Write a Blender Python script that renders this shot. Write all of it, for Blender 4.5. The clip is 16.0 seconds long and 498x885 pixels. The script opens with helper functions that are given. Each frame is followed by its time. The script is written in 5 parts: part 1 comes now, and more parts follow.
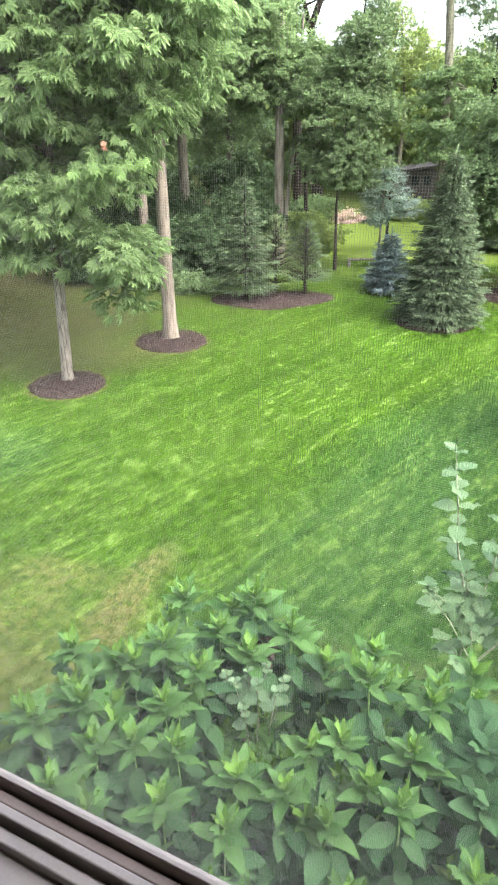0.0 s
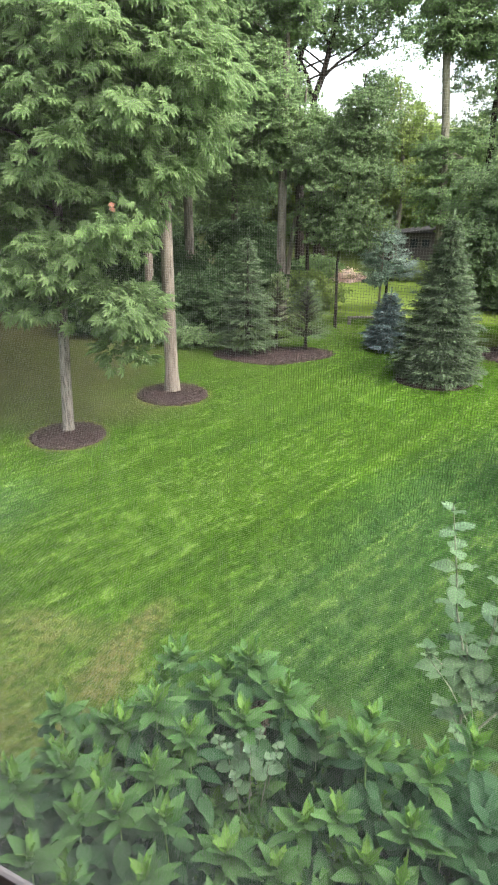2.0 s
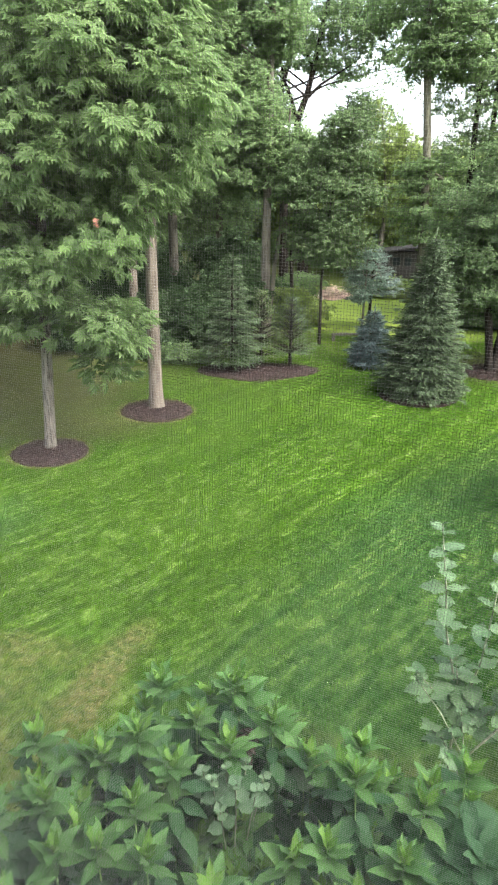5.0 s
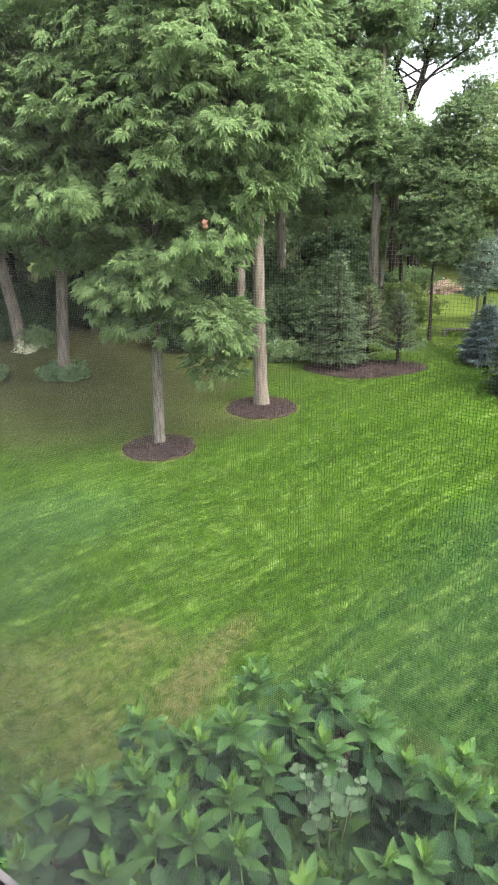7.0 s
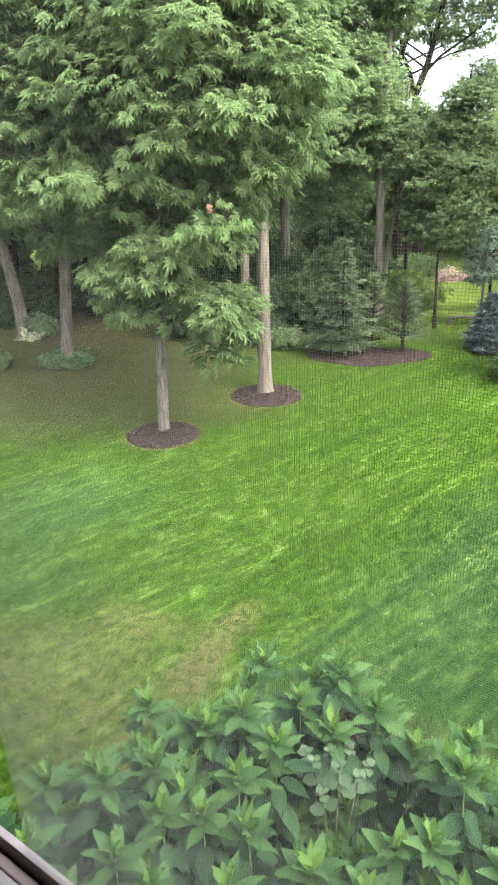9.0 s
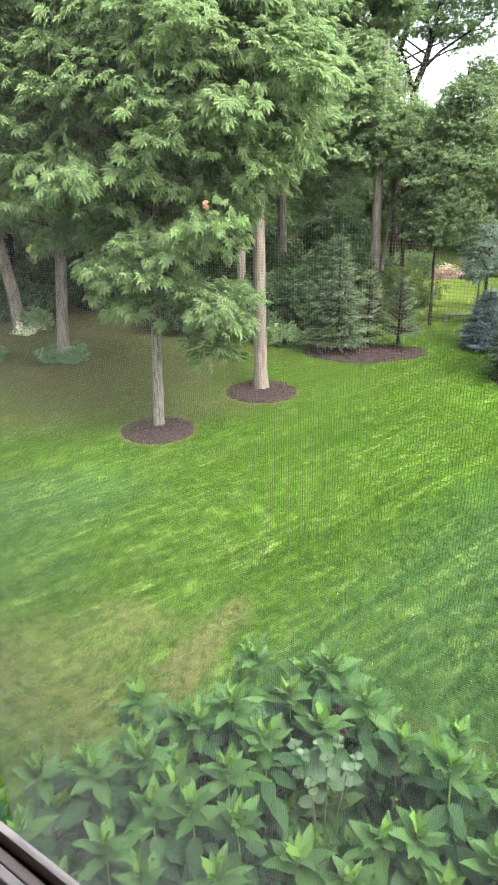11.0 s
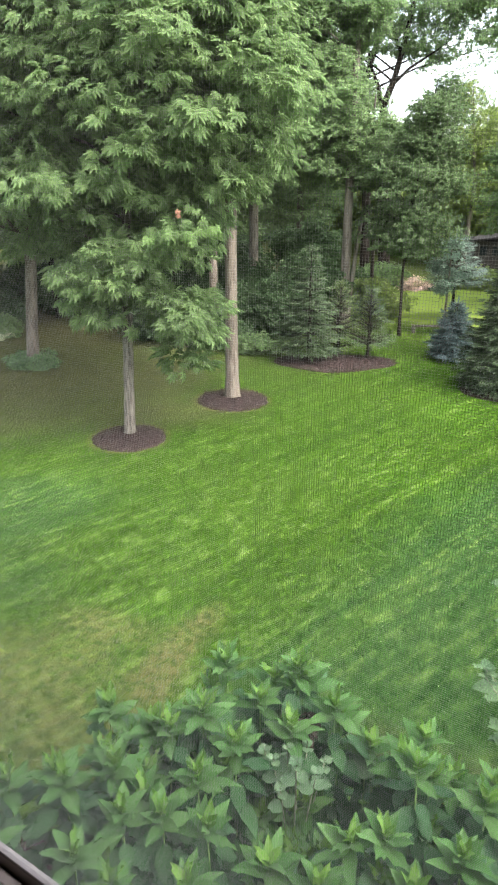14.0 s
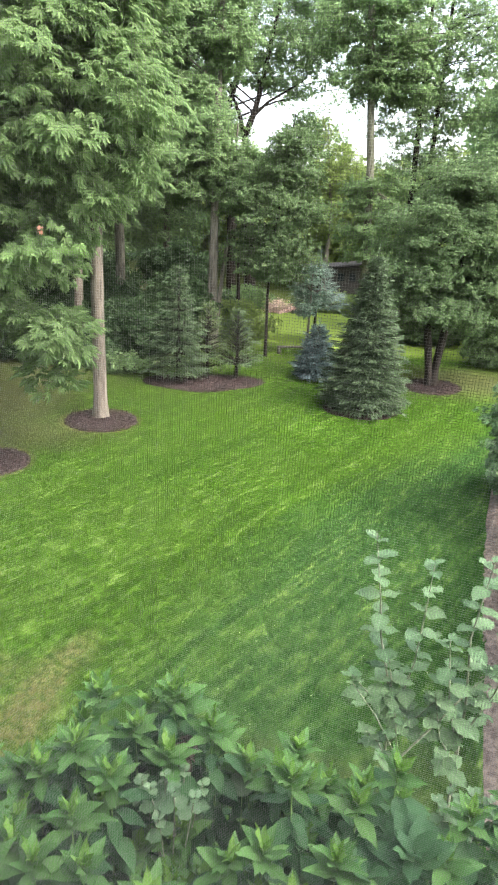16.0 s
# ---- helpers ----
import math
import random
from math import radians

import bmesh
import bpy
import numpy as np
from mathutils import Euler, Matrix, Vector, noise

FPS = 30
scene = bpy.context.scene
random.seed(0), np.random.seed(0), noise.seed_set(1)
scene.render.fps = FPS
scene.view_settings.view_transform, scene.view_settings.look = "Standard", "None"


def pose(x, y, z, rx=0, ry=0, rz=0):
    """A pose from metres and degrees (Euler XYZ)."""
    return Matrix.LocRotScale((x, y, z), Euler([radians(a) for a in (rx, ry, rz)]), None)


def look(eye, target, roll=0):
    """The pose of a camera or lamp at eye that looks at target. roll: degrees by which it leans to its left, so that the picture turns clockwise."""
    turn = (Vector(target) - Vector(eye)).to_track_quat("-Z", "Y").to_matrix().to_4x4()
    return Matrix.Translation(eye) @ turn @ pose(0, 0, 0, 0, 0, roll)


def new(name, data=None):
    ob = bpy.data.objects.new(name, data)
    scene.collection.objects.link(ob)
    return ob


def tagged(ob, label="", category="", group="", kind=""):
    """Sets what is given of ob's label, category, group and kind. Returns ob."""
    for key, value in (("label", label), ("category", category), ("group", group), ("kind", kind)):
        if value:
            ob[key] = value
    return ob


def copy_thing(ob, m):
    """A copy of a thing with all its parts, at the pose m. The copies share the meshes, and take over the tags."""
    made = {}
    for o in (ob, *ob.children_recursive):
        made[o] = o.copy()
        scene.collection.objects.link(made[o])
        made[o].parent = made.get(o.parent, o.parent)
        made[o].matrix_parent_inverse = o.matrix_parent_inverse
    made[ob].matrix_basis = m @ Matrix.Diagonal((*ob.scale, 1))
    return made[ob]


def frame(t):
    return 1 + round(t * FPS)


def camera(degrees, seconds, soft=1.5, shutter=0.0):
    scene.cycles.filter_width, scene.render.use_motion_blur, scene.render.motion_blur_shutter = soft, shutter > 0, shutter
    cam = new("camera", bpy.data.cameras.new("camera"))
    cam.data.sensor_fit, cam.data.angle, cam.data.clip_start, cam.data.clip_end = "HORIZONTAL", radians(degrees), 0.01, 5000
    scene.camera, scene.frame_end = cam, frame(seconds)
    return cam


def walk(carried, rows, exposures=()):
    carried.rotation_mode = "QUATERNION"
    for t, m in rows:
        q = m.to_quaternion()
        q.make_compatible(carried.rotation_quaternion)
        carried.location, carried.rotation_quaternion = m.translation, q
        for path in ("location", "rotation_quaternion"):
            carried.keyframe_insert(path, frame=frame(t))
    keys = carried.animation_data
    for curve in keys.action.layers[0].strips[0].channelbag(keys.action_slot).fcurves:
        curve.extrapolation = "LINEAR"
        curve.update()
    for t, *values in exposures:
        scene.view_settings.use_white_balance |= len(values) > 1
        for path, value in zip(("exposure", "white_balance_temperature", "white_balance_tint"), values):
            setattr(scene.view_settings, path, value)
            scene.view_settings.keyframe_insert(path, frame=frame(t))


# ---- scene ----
cam = camera(42.6, 16.0, soft=2.0, shutter=0.2)
PATH = [
    (0, (0.306, -0.005, 5.096), (0.333, 1.772, 4.179), -0.6),
    (0.5, (0.314, -0.004, 5.123), (0.35, 1.808, 4.276), -0.3),
    (1, (0.313, -0.016, 5.131), (0.353, 1.815, 4.326), 0.1),
    (1.5, (0.313, -0.003, 5.122), (0.35, 1.836, 4.336), 0.2),
    (2, (0.324, 0.007, 5.117), (0.352, 1.853, 4.349), 0.3),
    (2.5, (0.336, 0.002, 5.119), (0.358, 1.856, 4.368), 0.3),
    (3, (0.354, 0.012, 5.117), (0.423, 1.871, 4.384), 0.7),
    (3.2, (0.349, 0.017, 5.134), (0.481, 1.873, 4.4), 1.3),
    (5.3, (0.302, 0.094, 5.099), (0.347, 1.959, 4.378), 0.6),
    (5.5, (0.286, 0.084, 5.1), (0.297, 1.949, 4.376), 0.4),
    (6, (0.306, 0.081, 5.105), (0.188, 1.941, 4.381), -1.0),
    (6.5, (0.332, 0.091, 5.103), (0.109, 1.942, 4.378), -1.8),
    (7, (0.343, 0.099, 5.104), (0.093, 1.946, 4.377), -1.9),
    (7.5, (0.351, 0.118, 5.089), (0.103, 1.961, 4.354), -2.0),
    (8, (0.332, 0.13, 5.076), (0.082, 1.97, 4.334), -2.0),
    (8.5, (0.311, 0.116, 5.064), (0.055, 1.953, 4.313), -2.0),
    (11, (0.336, 0.079, 5.084), (0.091, 1.908, 4.313), -1.4),
    (11.5, (0.341, 0.065, 5.08), (0.116, 1.897, 4.31), -1.1),
    (12, (0.341, 0.054, 5.085), (0.133, 1.888, 4.314), -1.0),
    (12.5, (0.34, 0.051, 5.085), (0.146, 1.888, 4.318), -0.7),
    (13, (0.344, 0.048, 5.084), (0.16, 1.89, 4.327), -0.5),
    (13.5, (0.348, 0.033, 5.106), (0.175, 1.877, 4.351), -0.4),
    (14, (0.344, 0.039, 5.093), (0.187, 1.887, 4.346), -0.2),
    (14.5, (0.366, 0.023, 5.122), (0.363, 1.886, 4.395), 1.3),
    (15, (0.365, 0.013, 5.136), (0.525, 1.879, 4.433), 2.6),
    (15.5, (0.347, 0.014, 5.125), (0.56, 1.879, 4.437), 3.0),
    (16, (0.344, 0.015, 5.126), (0.587, 1.878, 4.442), 3.0),
]
LIFT = 0.32          # stops over the whole walk
EXPOSURES = [(0.0, 3.05), (0.8, 2.62), (1.5, 2.5), (2.0, 2.48), (5.5, 2.45), (7.8, 2.38), (8.5, 2.66), (11.0, 2.8), (13.1, 2.76), (13.5, 2.55), (14.0, 2.5), (16.0, 2.53)]
walk(cam, [(t, look(eye, target, roll)) for t, eye, target, roll in PATH], [(t, e + LIFT) for t, e in EXPOSURES])

# ---- light: a bright, thinly clouded evening sky ----
SUN_ELEVATION, SUN_AZIMUTH = 51.0, 134.0      # degrees; azimuth clockwise from +y
SKY_STRENGTH, SUN_STRENGTH = 0.15, 0.75


def make_world():
    world = bpy.data.worlds.new("overcast_sky")
    scene.world = world
    world.use_nodes = True
    nt = world.node_tree
    nt.nodes.clear()
    sky = nt.nodes.new("ShaderNodeTexSky")
    sky.sky_type = "NISHITA"
    sky.sun_disc = False
    sky.sun_elevation = radians(SUN_ELEVATION)
    sky.sun_rotation = radians(SUN_AZIMUTH)
    sky.dust_density = 4.0
    pale = nt.nodes.new("ShaderNodeHueSaturation")   # cloud cover takes the blue out
    pale.inputs["Saturation"].default_value = 0.5
    back = nt.nodes.new("ShaderNodeBackground")
    back.inputs["Strength"].default_value = SKY_STRENGTH
    out = nt.nodes.new("ShaderNodeOutputWorld")
    nt.links.new(sky.outputs[0], pale.inputs["Color"])
    nt.links.new(pale.outputs[0], back.inputs["Color"])
    nt.links.new(back.outputs[0], out.inputs["Surface"])
    lamp = bpy.data.lights.new("sun", "SUN")
    lamp.energy, lamp.angle, lamp.color = SUN_STRENGTH, radians(75), (1.0, 0.97, 0.91)
    a, e = radians(SUN_AZIMUTH), radians(SUN_ELEVATION)
    way = Vector((math.sin(a) * math.cos(e), math.cos(a) * math.cos(e), math.sin(e)))
    sun = new("sun", lamp)
    sun.matrix_world = look(way * 60, (0, 0, 0))


make_world()


# ---- materials ----
class Nodes:
    """A short hand for building a node material."""

    def __init__(self, name):
        self.mat = bpy.data.materials.new(name)
        self.mat.use_nodes = True
        self.nt = self.mat.node_tree
        self.nt.nodes.clear()
        self.out = self.nt.nodes.new("ShaderNodeOutputMaterial")

    def add(self, kind, settings=None, **inputs):
        node = self.nt.nodes.new(kind)
        settings = settings or {}
        if "operation" in settings:
            node.operation = settings["operation"]
        if "interpolation_type" in settings:
            node.interpolation_type = settings["interpolation_type"]
        if "vector_type" in settings:
            node.vector_type = settings["vector_type"]
        if "data_type" in settings:
            node.data_type, node.blend_type = settings["data_type"], settings["blend_type"]
        for key, value in inputs.items():
            self.put(node, key.replace("_", " "), value)
        return node

    def put(self, node, key, value):
        socket = node.inputs[int(key)] if key.isdigit() else node.inputs[key]
        if isinstance(value, bpy.types.NodeSocket):
            self.nt.links.new(value, socket)
        else:
            socket.default_value = value

    def coord(self):
        return self.add("ShaderNodeTexCoord").outputs["Object"]

    def noise(self, vector, scale, detail=4.0, rough=0.55, stretch=None, turn=0.0):
        if stretch or turn:
            m = self.add("ShaderNodeMapping", {"vector_type": "TEXTURE"})
            self.put(m, "Vector", vector)
            m.inputs["Rotation"].default_value = (0, 0, turn)
            m.inputs["Scale"].default_value = [1 / a for a in stretch or (1, 1, 1)]
            vector = m.outputs[0]
        n = self.add("ShaderNodeTexNoise", Scale=scale, Detail=detail, Roughness=rough)
        self.put(n, "Vector", vector)
        return n.outputs[0]

    def ramp(self, value, low, high, a=0.0, b=1.0):
        n = self.add("ShaderNodeMapRange", {"interpolation_type": "SMOOTHSTEP"})
        for key, v in (("Value", value), ("From Min", low), ("From Max", high), ("To Min", a), ("To Max", b)):
            self.put(n, key, v)
        return n.outputs[0]

    def mix(self, fac, a, b, blend="MIX"):
        n = self.add("ShaderNodeMix", {"data_type": "RGBA", "blend_type": blend})
        for key, v in ((0, fac), (6, a), (7, b)):
            self.put(n, str(key), v if isinstance(v, bpy.types.NodeSocket) or key == 0 else (*v, 1.0))
        return n.outputs[2]

    def math(self, op, a, b=0.0):
        n = self.add("ShaderNodeMath", {"operation": op})
        self.put(n, "0", a)
        self.put(n, "1", b)
        return n.outputs[0]

    def bump(self, height, strength, distance):
        n = self.add("ShaderNodeBump", Strength=strength, Distance=distance)
        self.put(n, "Height", height)
        return n.outputs[0]

    def finish(self, color, rough=0.8, normal=None, metal=0.0, specular=0.4, translucent=0.0):
        b = self.add("ShaderNodeBsdfPrincipled", Metallic=metal)
        self.put(b, "Base Color", color if isinstance(color, bpy.types.NodeSocket) else (*color, 1.0))
        self.put(b, "Roughness", rough)
        self.put(b, "Specular IOR Level", specular)
        if normal is not None:
            self.put(b, "Normal", normal)
        shader = b.outputs[0]
        if translucent:
            t = self.add("ShaderNodeBsdfTranslucent")
            self.put(t, "Color", color if isinstance(color, bpy.types.NodeSocket) else (*color, 1.0))
            m = self.add("ShaderNodeMixShader")
            self.put(m, "0", translucent)
            self.nt.links.new(shader, m.inputs[1])
            self.nt.links.new(t.outputs[0], m.inputs[2])
            shader = m.outputs[0]
        self.nt.links.new(shader, self.out.inputs["Surface"])
        return self.mat


def surface(name, dark, light, scale=8.0, fine=80.0, rough=0.8, bump=0.3, depth=0.01, stretch=None, metal=0.0, specular=0.4):
    """A plain material with stains and grain at two scales."""
    n = Nodes(name)
    c = n.coord()
    big, small = n.noise(c, scale, stretch=stretch), n.noise(c, fine, stretch=stretch)
    v = n.math("ADD", n.math("MULTIPLY", big, 0.6), n.math("MULTIPLY", small, 0.4))
    color = n.mix(n.ramp(v, 0.35, 0.65), dark, light)
    return n.finish(color, rough, n.bump(v, bump, depth), metal, specular)


def leaf_material(name, dark, light, tip=None, per_object=False, translucent=0.52, rough=0.62, specular=0.22):
    """Foliage: each leaf its own tone, with mottling and a little light through it."""
    n = Nodes(name)
    c = n.coord()
    if per_object:
        r = n.add("ShaderNodeObjectInfo").outputs["Random"]
    else:
        r = n.add("ShaderNodeNewGeometry").outputs["Random Per Island"]
    patch = n.noise(c, 0.9, 2.0)
    grain = n.noise(c, 60.0 if per_object else 25.0, 3.0)
    v = n.math("ADD", n.math("MULTIPLY", r, 0.55), n.math("ADD", n.math("MULTIPLY", patch, 0.30), n.math("MULTIPLY", grain, 0.28)))
    color = n.mix(n.ramp(v, 0.15, 0.85), dark, light)
    height = grain
    if per_object:       # midrib and side veins along each blade
        xyz = n.add("ShaderNodeSeparateXYZ")
        n.put(xyz, "0", c)
        across = n.math("ABSOLUTE", xyz.outputs[0])
        wave = n.math("SINE", n.math("MULTIPLY", n.math("SUBTRACT", xyz.outputs[1], n.math("MULTIPLY", across, 0.9)), 300.0))
        rib = n.ramp(across, 0.0008, 0.0030, 1.0, 0.0)
        vein = n.math("MAXIMUM", n.ramp(wave, 0.72, 1.0, 0.0, 0.55), rib)
        color = n.mix(n.math("MULTIPLY", vein, 0.28), color, [min(1.0, 1.7 * v + 0.03) for v in light])
        color = n.mix(n.ramp(wave, -1.0, 0.2, 0.18, 0.0), color, [0.6 * v for v in dark])
        height = n.math("ADD", n.math("MULTIPLY", grain, 0.4), n.math("MULTIPLY", wave, -0.35))
    if tip:
        color = n.mix(n.ramp(r, 0.9, 1.0, 0.0, 0.8), color, tip)
    return n.finish(color, rough, n.bump(height, 0.22 if per_object else 0.15, 0.004), 0.0, specular, translucent)


def blot(n, c, x, y, rx, ry, turn=0.0, soft=0.5, wobble=None):
    """A mask, 1 inside an uneven ellipse on the ground."""
    m = n.add("ShaderNodeMapping", {"vector_type": "TEXTURE"})
    n.put(m, "Vector", c)
    m.inputs["Location"].default_value = (x, y, 0)
    m.inputs["Rotation"].default_value = (0, 0, radians(turn))
    m.inputs["Scale"].default_value = (rx, ry, 1000)
    d = n.add("ShaderNodeVectorMath", {"operation": "LENGTH"})
    n.put(d, "0", m.outputs[0])
    r = d.outputs["Value"]
    if wobble is not None:
        r = n.math("ADD", r, n.math("MULTIPLY", n.math("SUBTRACT", wobble, 0.5), 1.6))
    return n.ramp(r, 1.0 - soft, 1.0 + soft, 1.0, 0.0)


RINGS = [(-3.36, 12.74, 0.81), (-1.41, 15.55, 0.92)]     # mulch rings round the two near trees: x, y, radius


def lawn_color(n, blades):
    c = n.coord()
    big, mid = n.noise(c, 0.35, 3), n.noise(c, 2.2, 4)
    lane = n.noise(c, 1.0, 2, 0.5, (0.08, 2.2, 1), radians(48))         # passes of the mower
    streak = n.noise(c, 1.0, 4, 0.6, (2.0, 10.0, 1), radians(43))
    tuft = n.noise(c, 8.0, 6, 0.7)
    thatch = n.noise(c, 26.0, 3, 0.6, (0.5, 1.4, 1), radians(36))
    v = n.math("ADD", n.math("ADD", n.math("MULTIPLY", streak, 0.32), n.math("MULTIPLY", thatch, 0.16)), n.math("ADD", n.math("MULTIPLY", lane, 0.20), n.math("MULTIPLY", tuft, 0.32)))
    color = n.mix(n.ramp(v, 0.43, 0.57), (0.016, 0.045, 0.002), (0.045, 0.101, 0.0045))
    color = n.mix(n.ramp(big, 0.35, 0.7, 0.0, 0.4), color, (0.033, 0.070, 0.003))
    # bluer, darker green beside the side strip and by the woods
    cool = n.mix(n.ramp(v, 0.41, 0.59), (0.014, 0.045, 0.009), (0.042, 0.094, 0.022))
    for x, y, rx, ry, turn, most in ((5.6, 7.4, 9.0, 3.7, 48, 0.95), (1.9, 5.3, 1.7, 1.0, 0, 0.75), (-4.4, 9.4, 1.5, 1.2, 20, 0.7), (-4.2, 7.3, 1.2, 0.8, 0, 0.5)):
        color = n.mix(n.math("MULTIPLY", blot(n, c, x, y, rx, ry, turn, 0.26 if rx > 5 else 0.5, n.math("ADD", n.math("MULTIPLY", lane, 0.35), n.math("ADD", 0.26, n.math("MULTIPLY", mid, 0.12)))), most), color, cool)
    # pale dry blades left lying in the mower's lanes
    pale = n.math("MULTIPLY", n.ramp(streak, 0.48, 0.63), n.ramp(lane, 0.44, 0.60, 0.2, 1.0))
    color = n.mix(n.math("MULTIPLY", pale, n.ramp(tuft, 0.42, 0.58, 0.12, 0.85)), color, (0.135, 0.196, 0.050))
    # dry and worn turf
    dry = (0.124, 0.110, 0.045)
    for x, y, rx, ry, turn, most in ((-1.14, 5.6, 0.24, 0.95, -17, 0.8), (-0.75, 6.55, 0.2, 0.4, -17, 0.4), (-2.0, 6.4, 0.75, 0.28, -20, 0.45), (-3.0, 5.4, 1.4, 0.8, 10, 0.48), (-1.9, 4.6, 0.8, 0.5, 0, 0.4),
                                     (1.3, 4.75, 0.9, 0.3, -25, 0.35), (2.4, 4.4, 1.2, 0.4, 0, 0.2)):
        color = n.mix(n.math("MULTIPLY", blot(n, c, x, y, rx, ry, turn, 0.7, mid), n.ramp(n.math("ADD", n.math("MULTIPLY", tuft, 0.6), n.math("MULTIPLY", thatch, 0.4)), 0.43, 0.57, 0.15 * most, 1.25 * most)), color, dry)
    # thin grass and bare soil under the trees, with tree shade painted in
    earth_and_shade = n.mix(n.ramp(n.math("ADD", n.math("MULTIPLY", mid, 0.5), n.math("MULTIPLY", thatch, 0.5)), 0.36, 0.62), (0.050, 0.051, 0.019), (0.098, 0.088, 0.040))
    for x, y, rx, ry, turn, most in ((-6.4, 16.6, 2.8, 3.2, 30, 0.75), (-6.9, 13.3, 1.9, 1.0, 15, 0.3), (-11.5, 17.0, 4.0, 3.0, 0, 0.7), (-3.0, 14.3, 1.7, 0.9, 10, 0.55), (-3.6, 17.6, 1.3, 2.4, 0, 0.55),
                                     (-9.0, 24.0, 7.0, 5.0, 0, 0.95), (10.2, 20.2, 2.9, 1.9, 0, 0.7), (-9.0, 45.0, 17.0, 20.0, 0, 1.0)):
        color = n.mix(n.math("MULTIPLY", blot(n, c, x, y, rx, ry, turn, 0.75, n.math("ADD", n.math("MULTIPLY", mid, 0.5), n.math("MULTIPLY", tuft, 0.5))), most), color, earth_and_shade)
    for x, y, r in RINGS:
        edge = n.math("SUBTRACT", blot(n, c, x, y, r + 0.10, r + 0.10, 0, 0.04), blot(n, c, x, y, r * 0.9, r * 0.9, 0, 0.04))
        color = n.mix(n.math("MULTIPLY", edge, n.ramp(mid, 0.3, 0.6, 0.1, 0.5)), color, dry)
    # the far lawn beyond the trees: yellower green, with sunlight put into its colour
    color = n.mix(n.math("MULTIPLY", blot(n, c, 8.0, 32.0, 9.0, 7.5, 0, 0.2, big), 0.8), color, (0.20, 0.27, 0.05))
    if blades:
        r = n.add("ShaderNodeNewGeometry").outputs["Random Per Island"]
        color = n.mix(n.ramp(r, 0.0, 1.0, 0.0, 0.35), color, n.mix(0.5, color, (0.13, 0.19, 0.05)))
    return color, v


def lawn_material(name, blades):
    n = Nodes(name)
    color, v = lawn_color(n, blades)
    return n.finish(color, 0.85, None if blades else n.bump(v, 0.5, 0.03), 0.0, 0.06, 0.3 if blades else 0.0)


def bark_material(name, dark, light, scale=14.0, lichen=None):
    n = Nodes(name)
    c = n.coord()
    ridges = n.noise(c, scale, 5, 0.6, (1, 1, 0.16))
    fine = n.noise(c, scale * 6, 4, 0.6, (1, 1, 0.4))
    v = n.math("ADD", n.math("MULTIPLY", ridges, 0.7), n.math("MULTIPLY", fine, 0.3))
    color = n.mix(n.ramp(v, 0.36, 0.62), dark, light)
    if lichen:
        color = n.mix(n.ramp(n.noise(c, 2.4, 4), 0.5, 0.68, 0.0, 0.7), color, lichen)
    return n.finish(color, 0.9, n.bump(v, 0.9, 0.03), 0.0, 0.2)


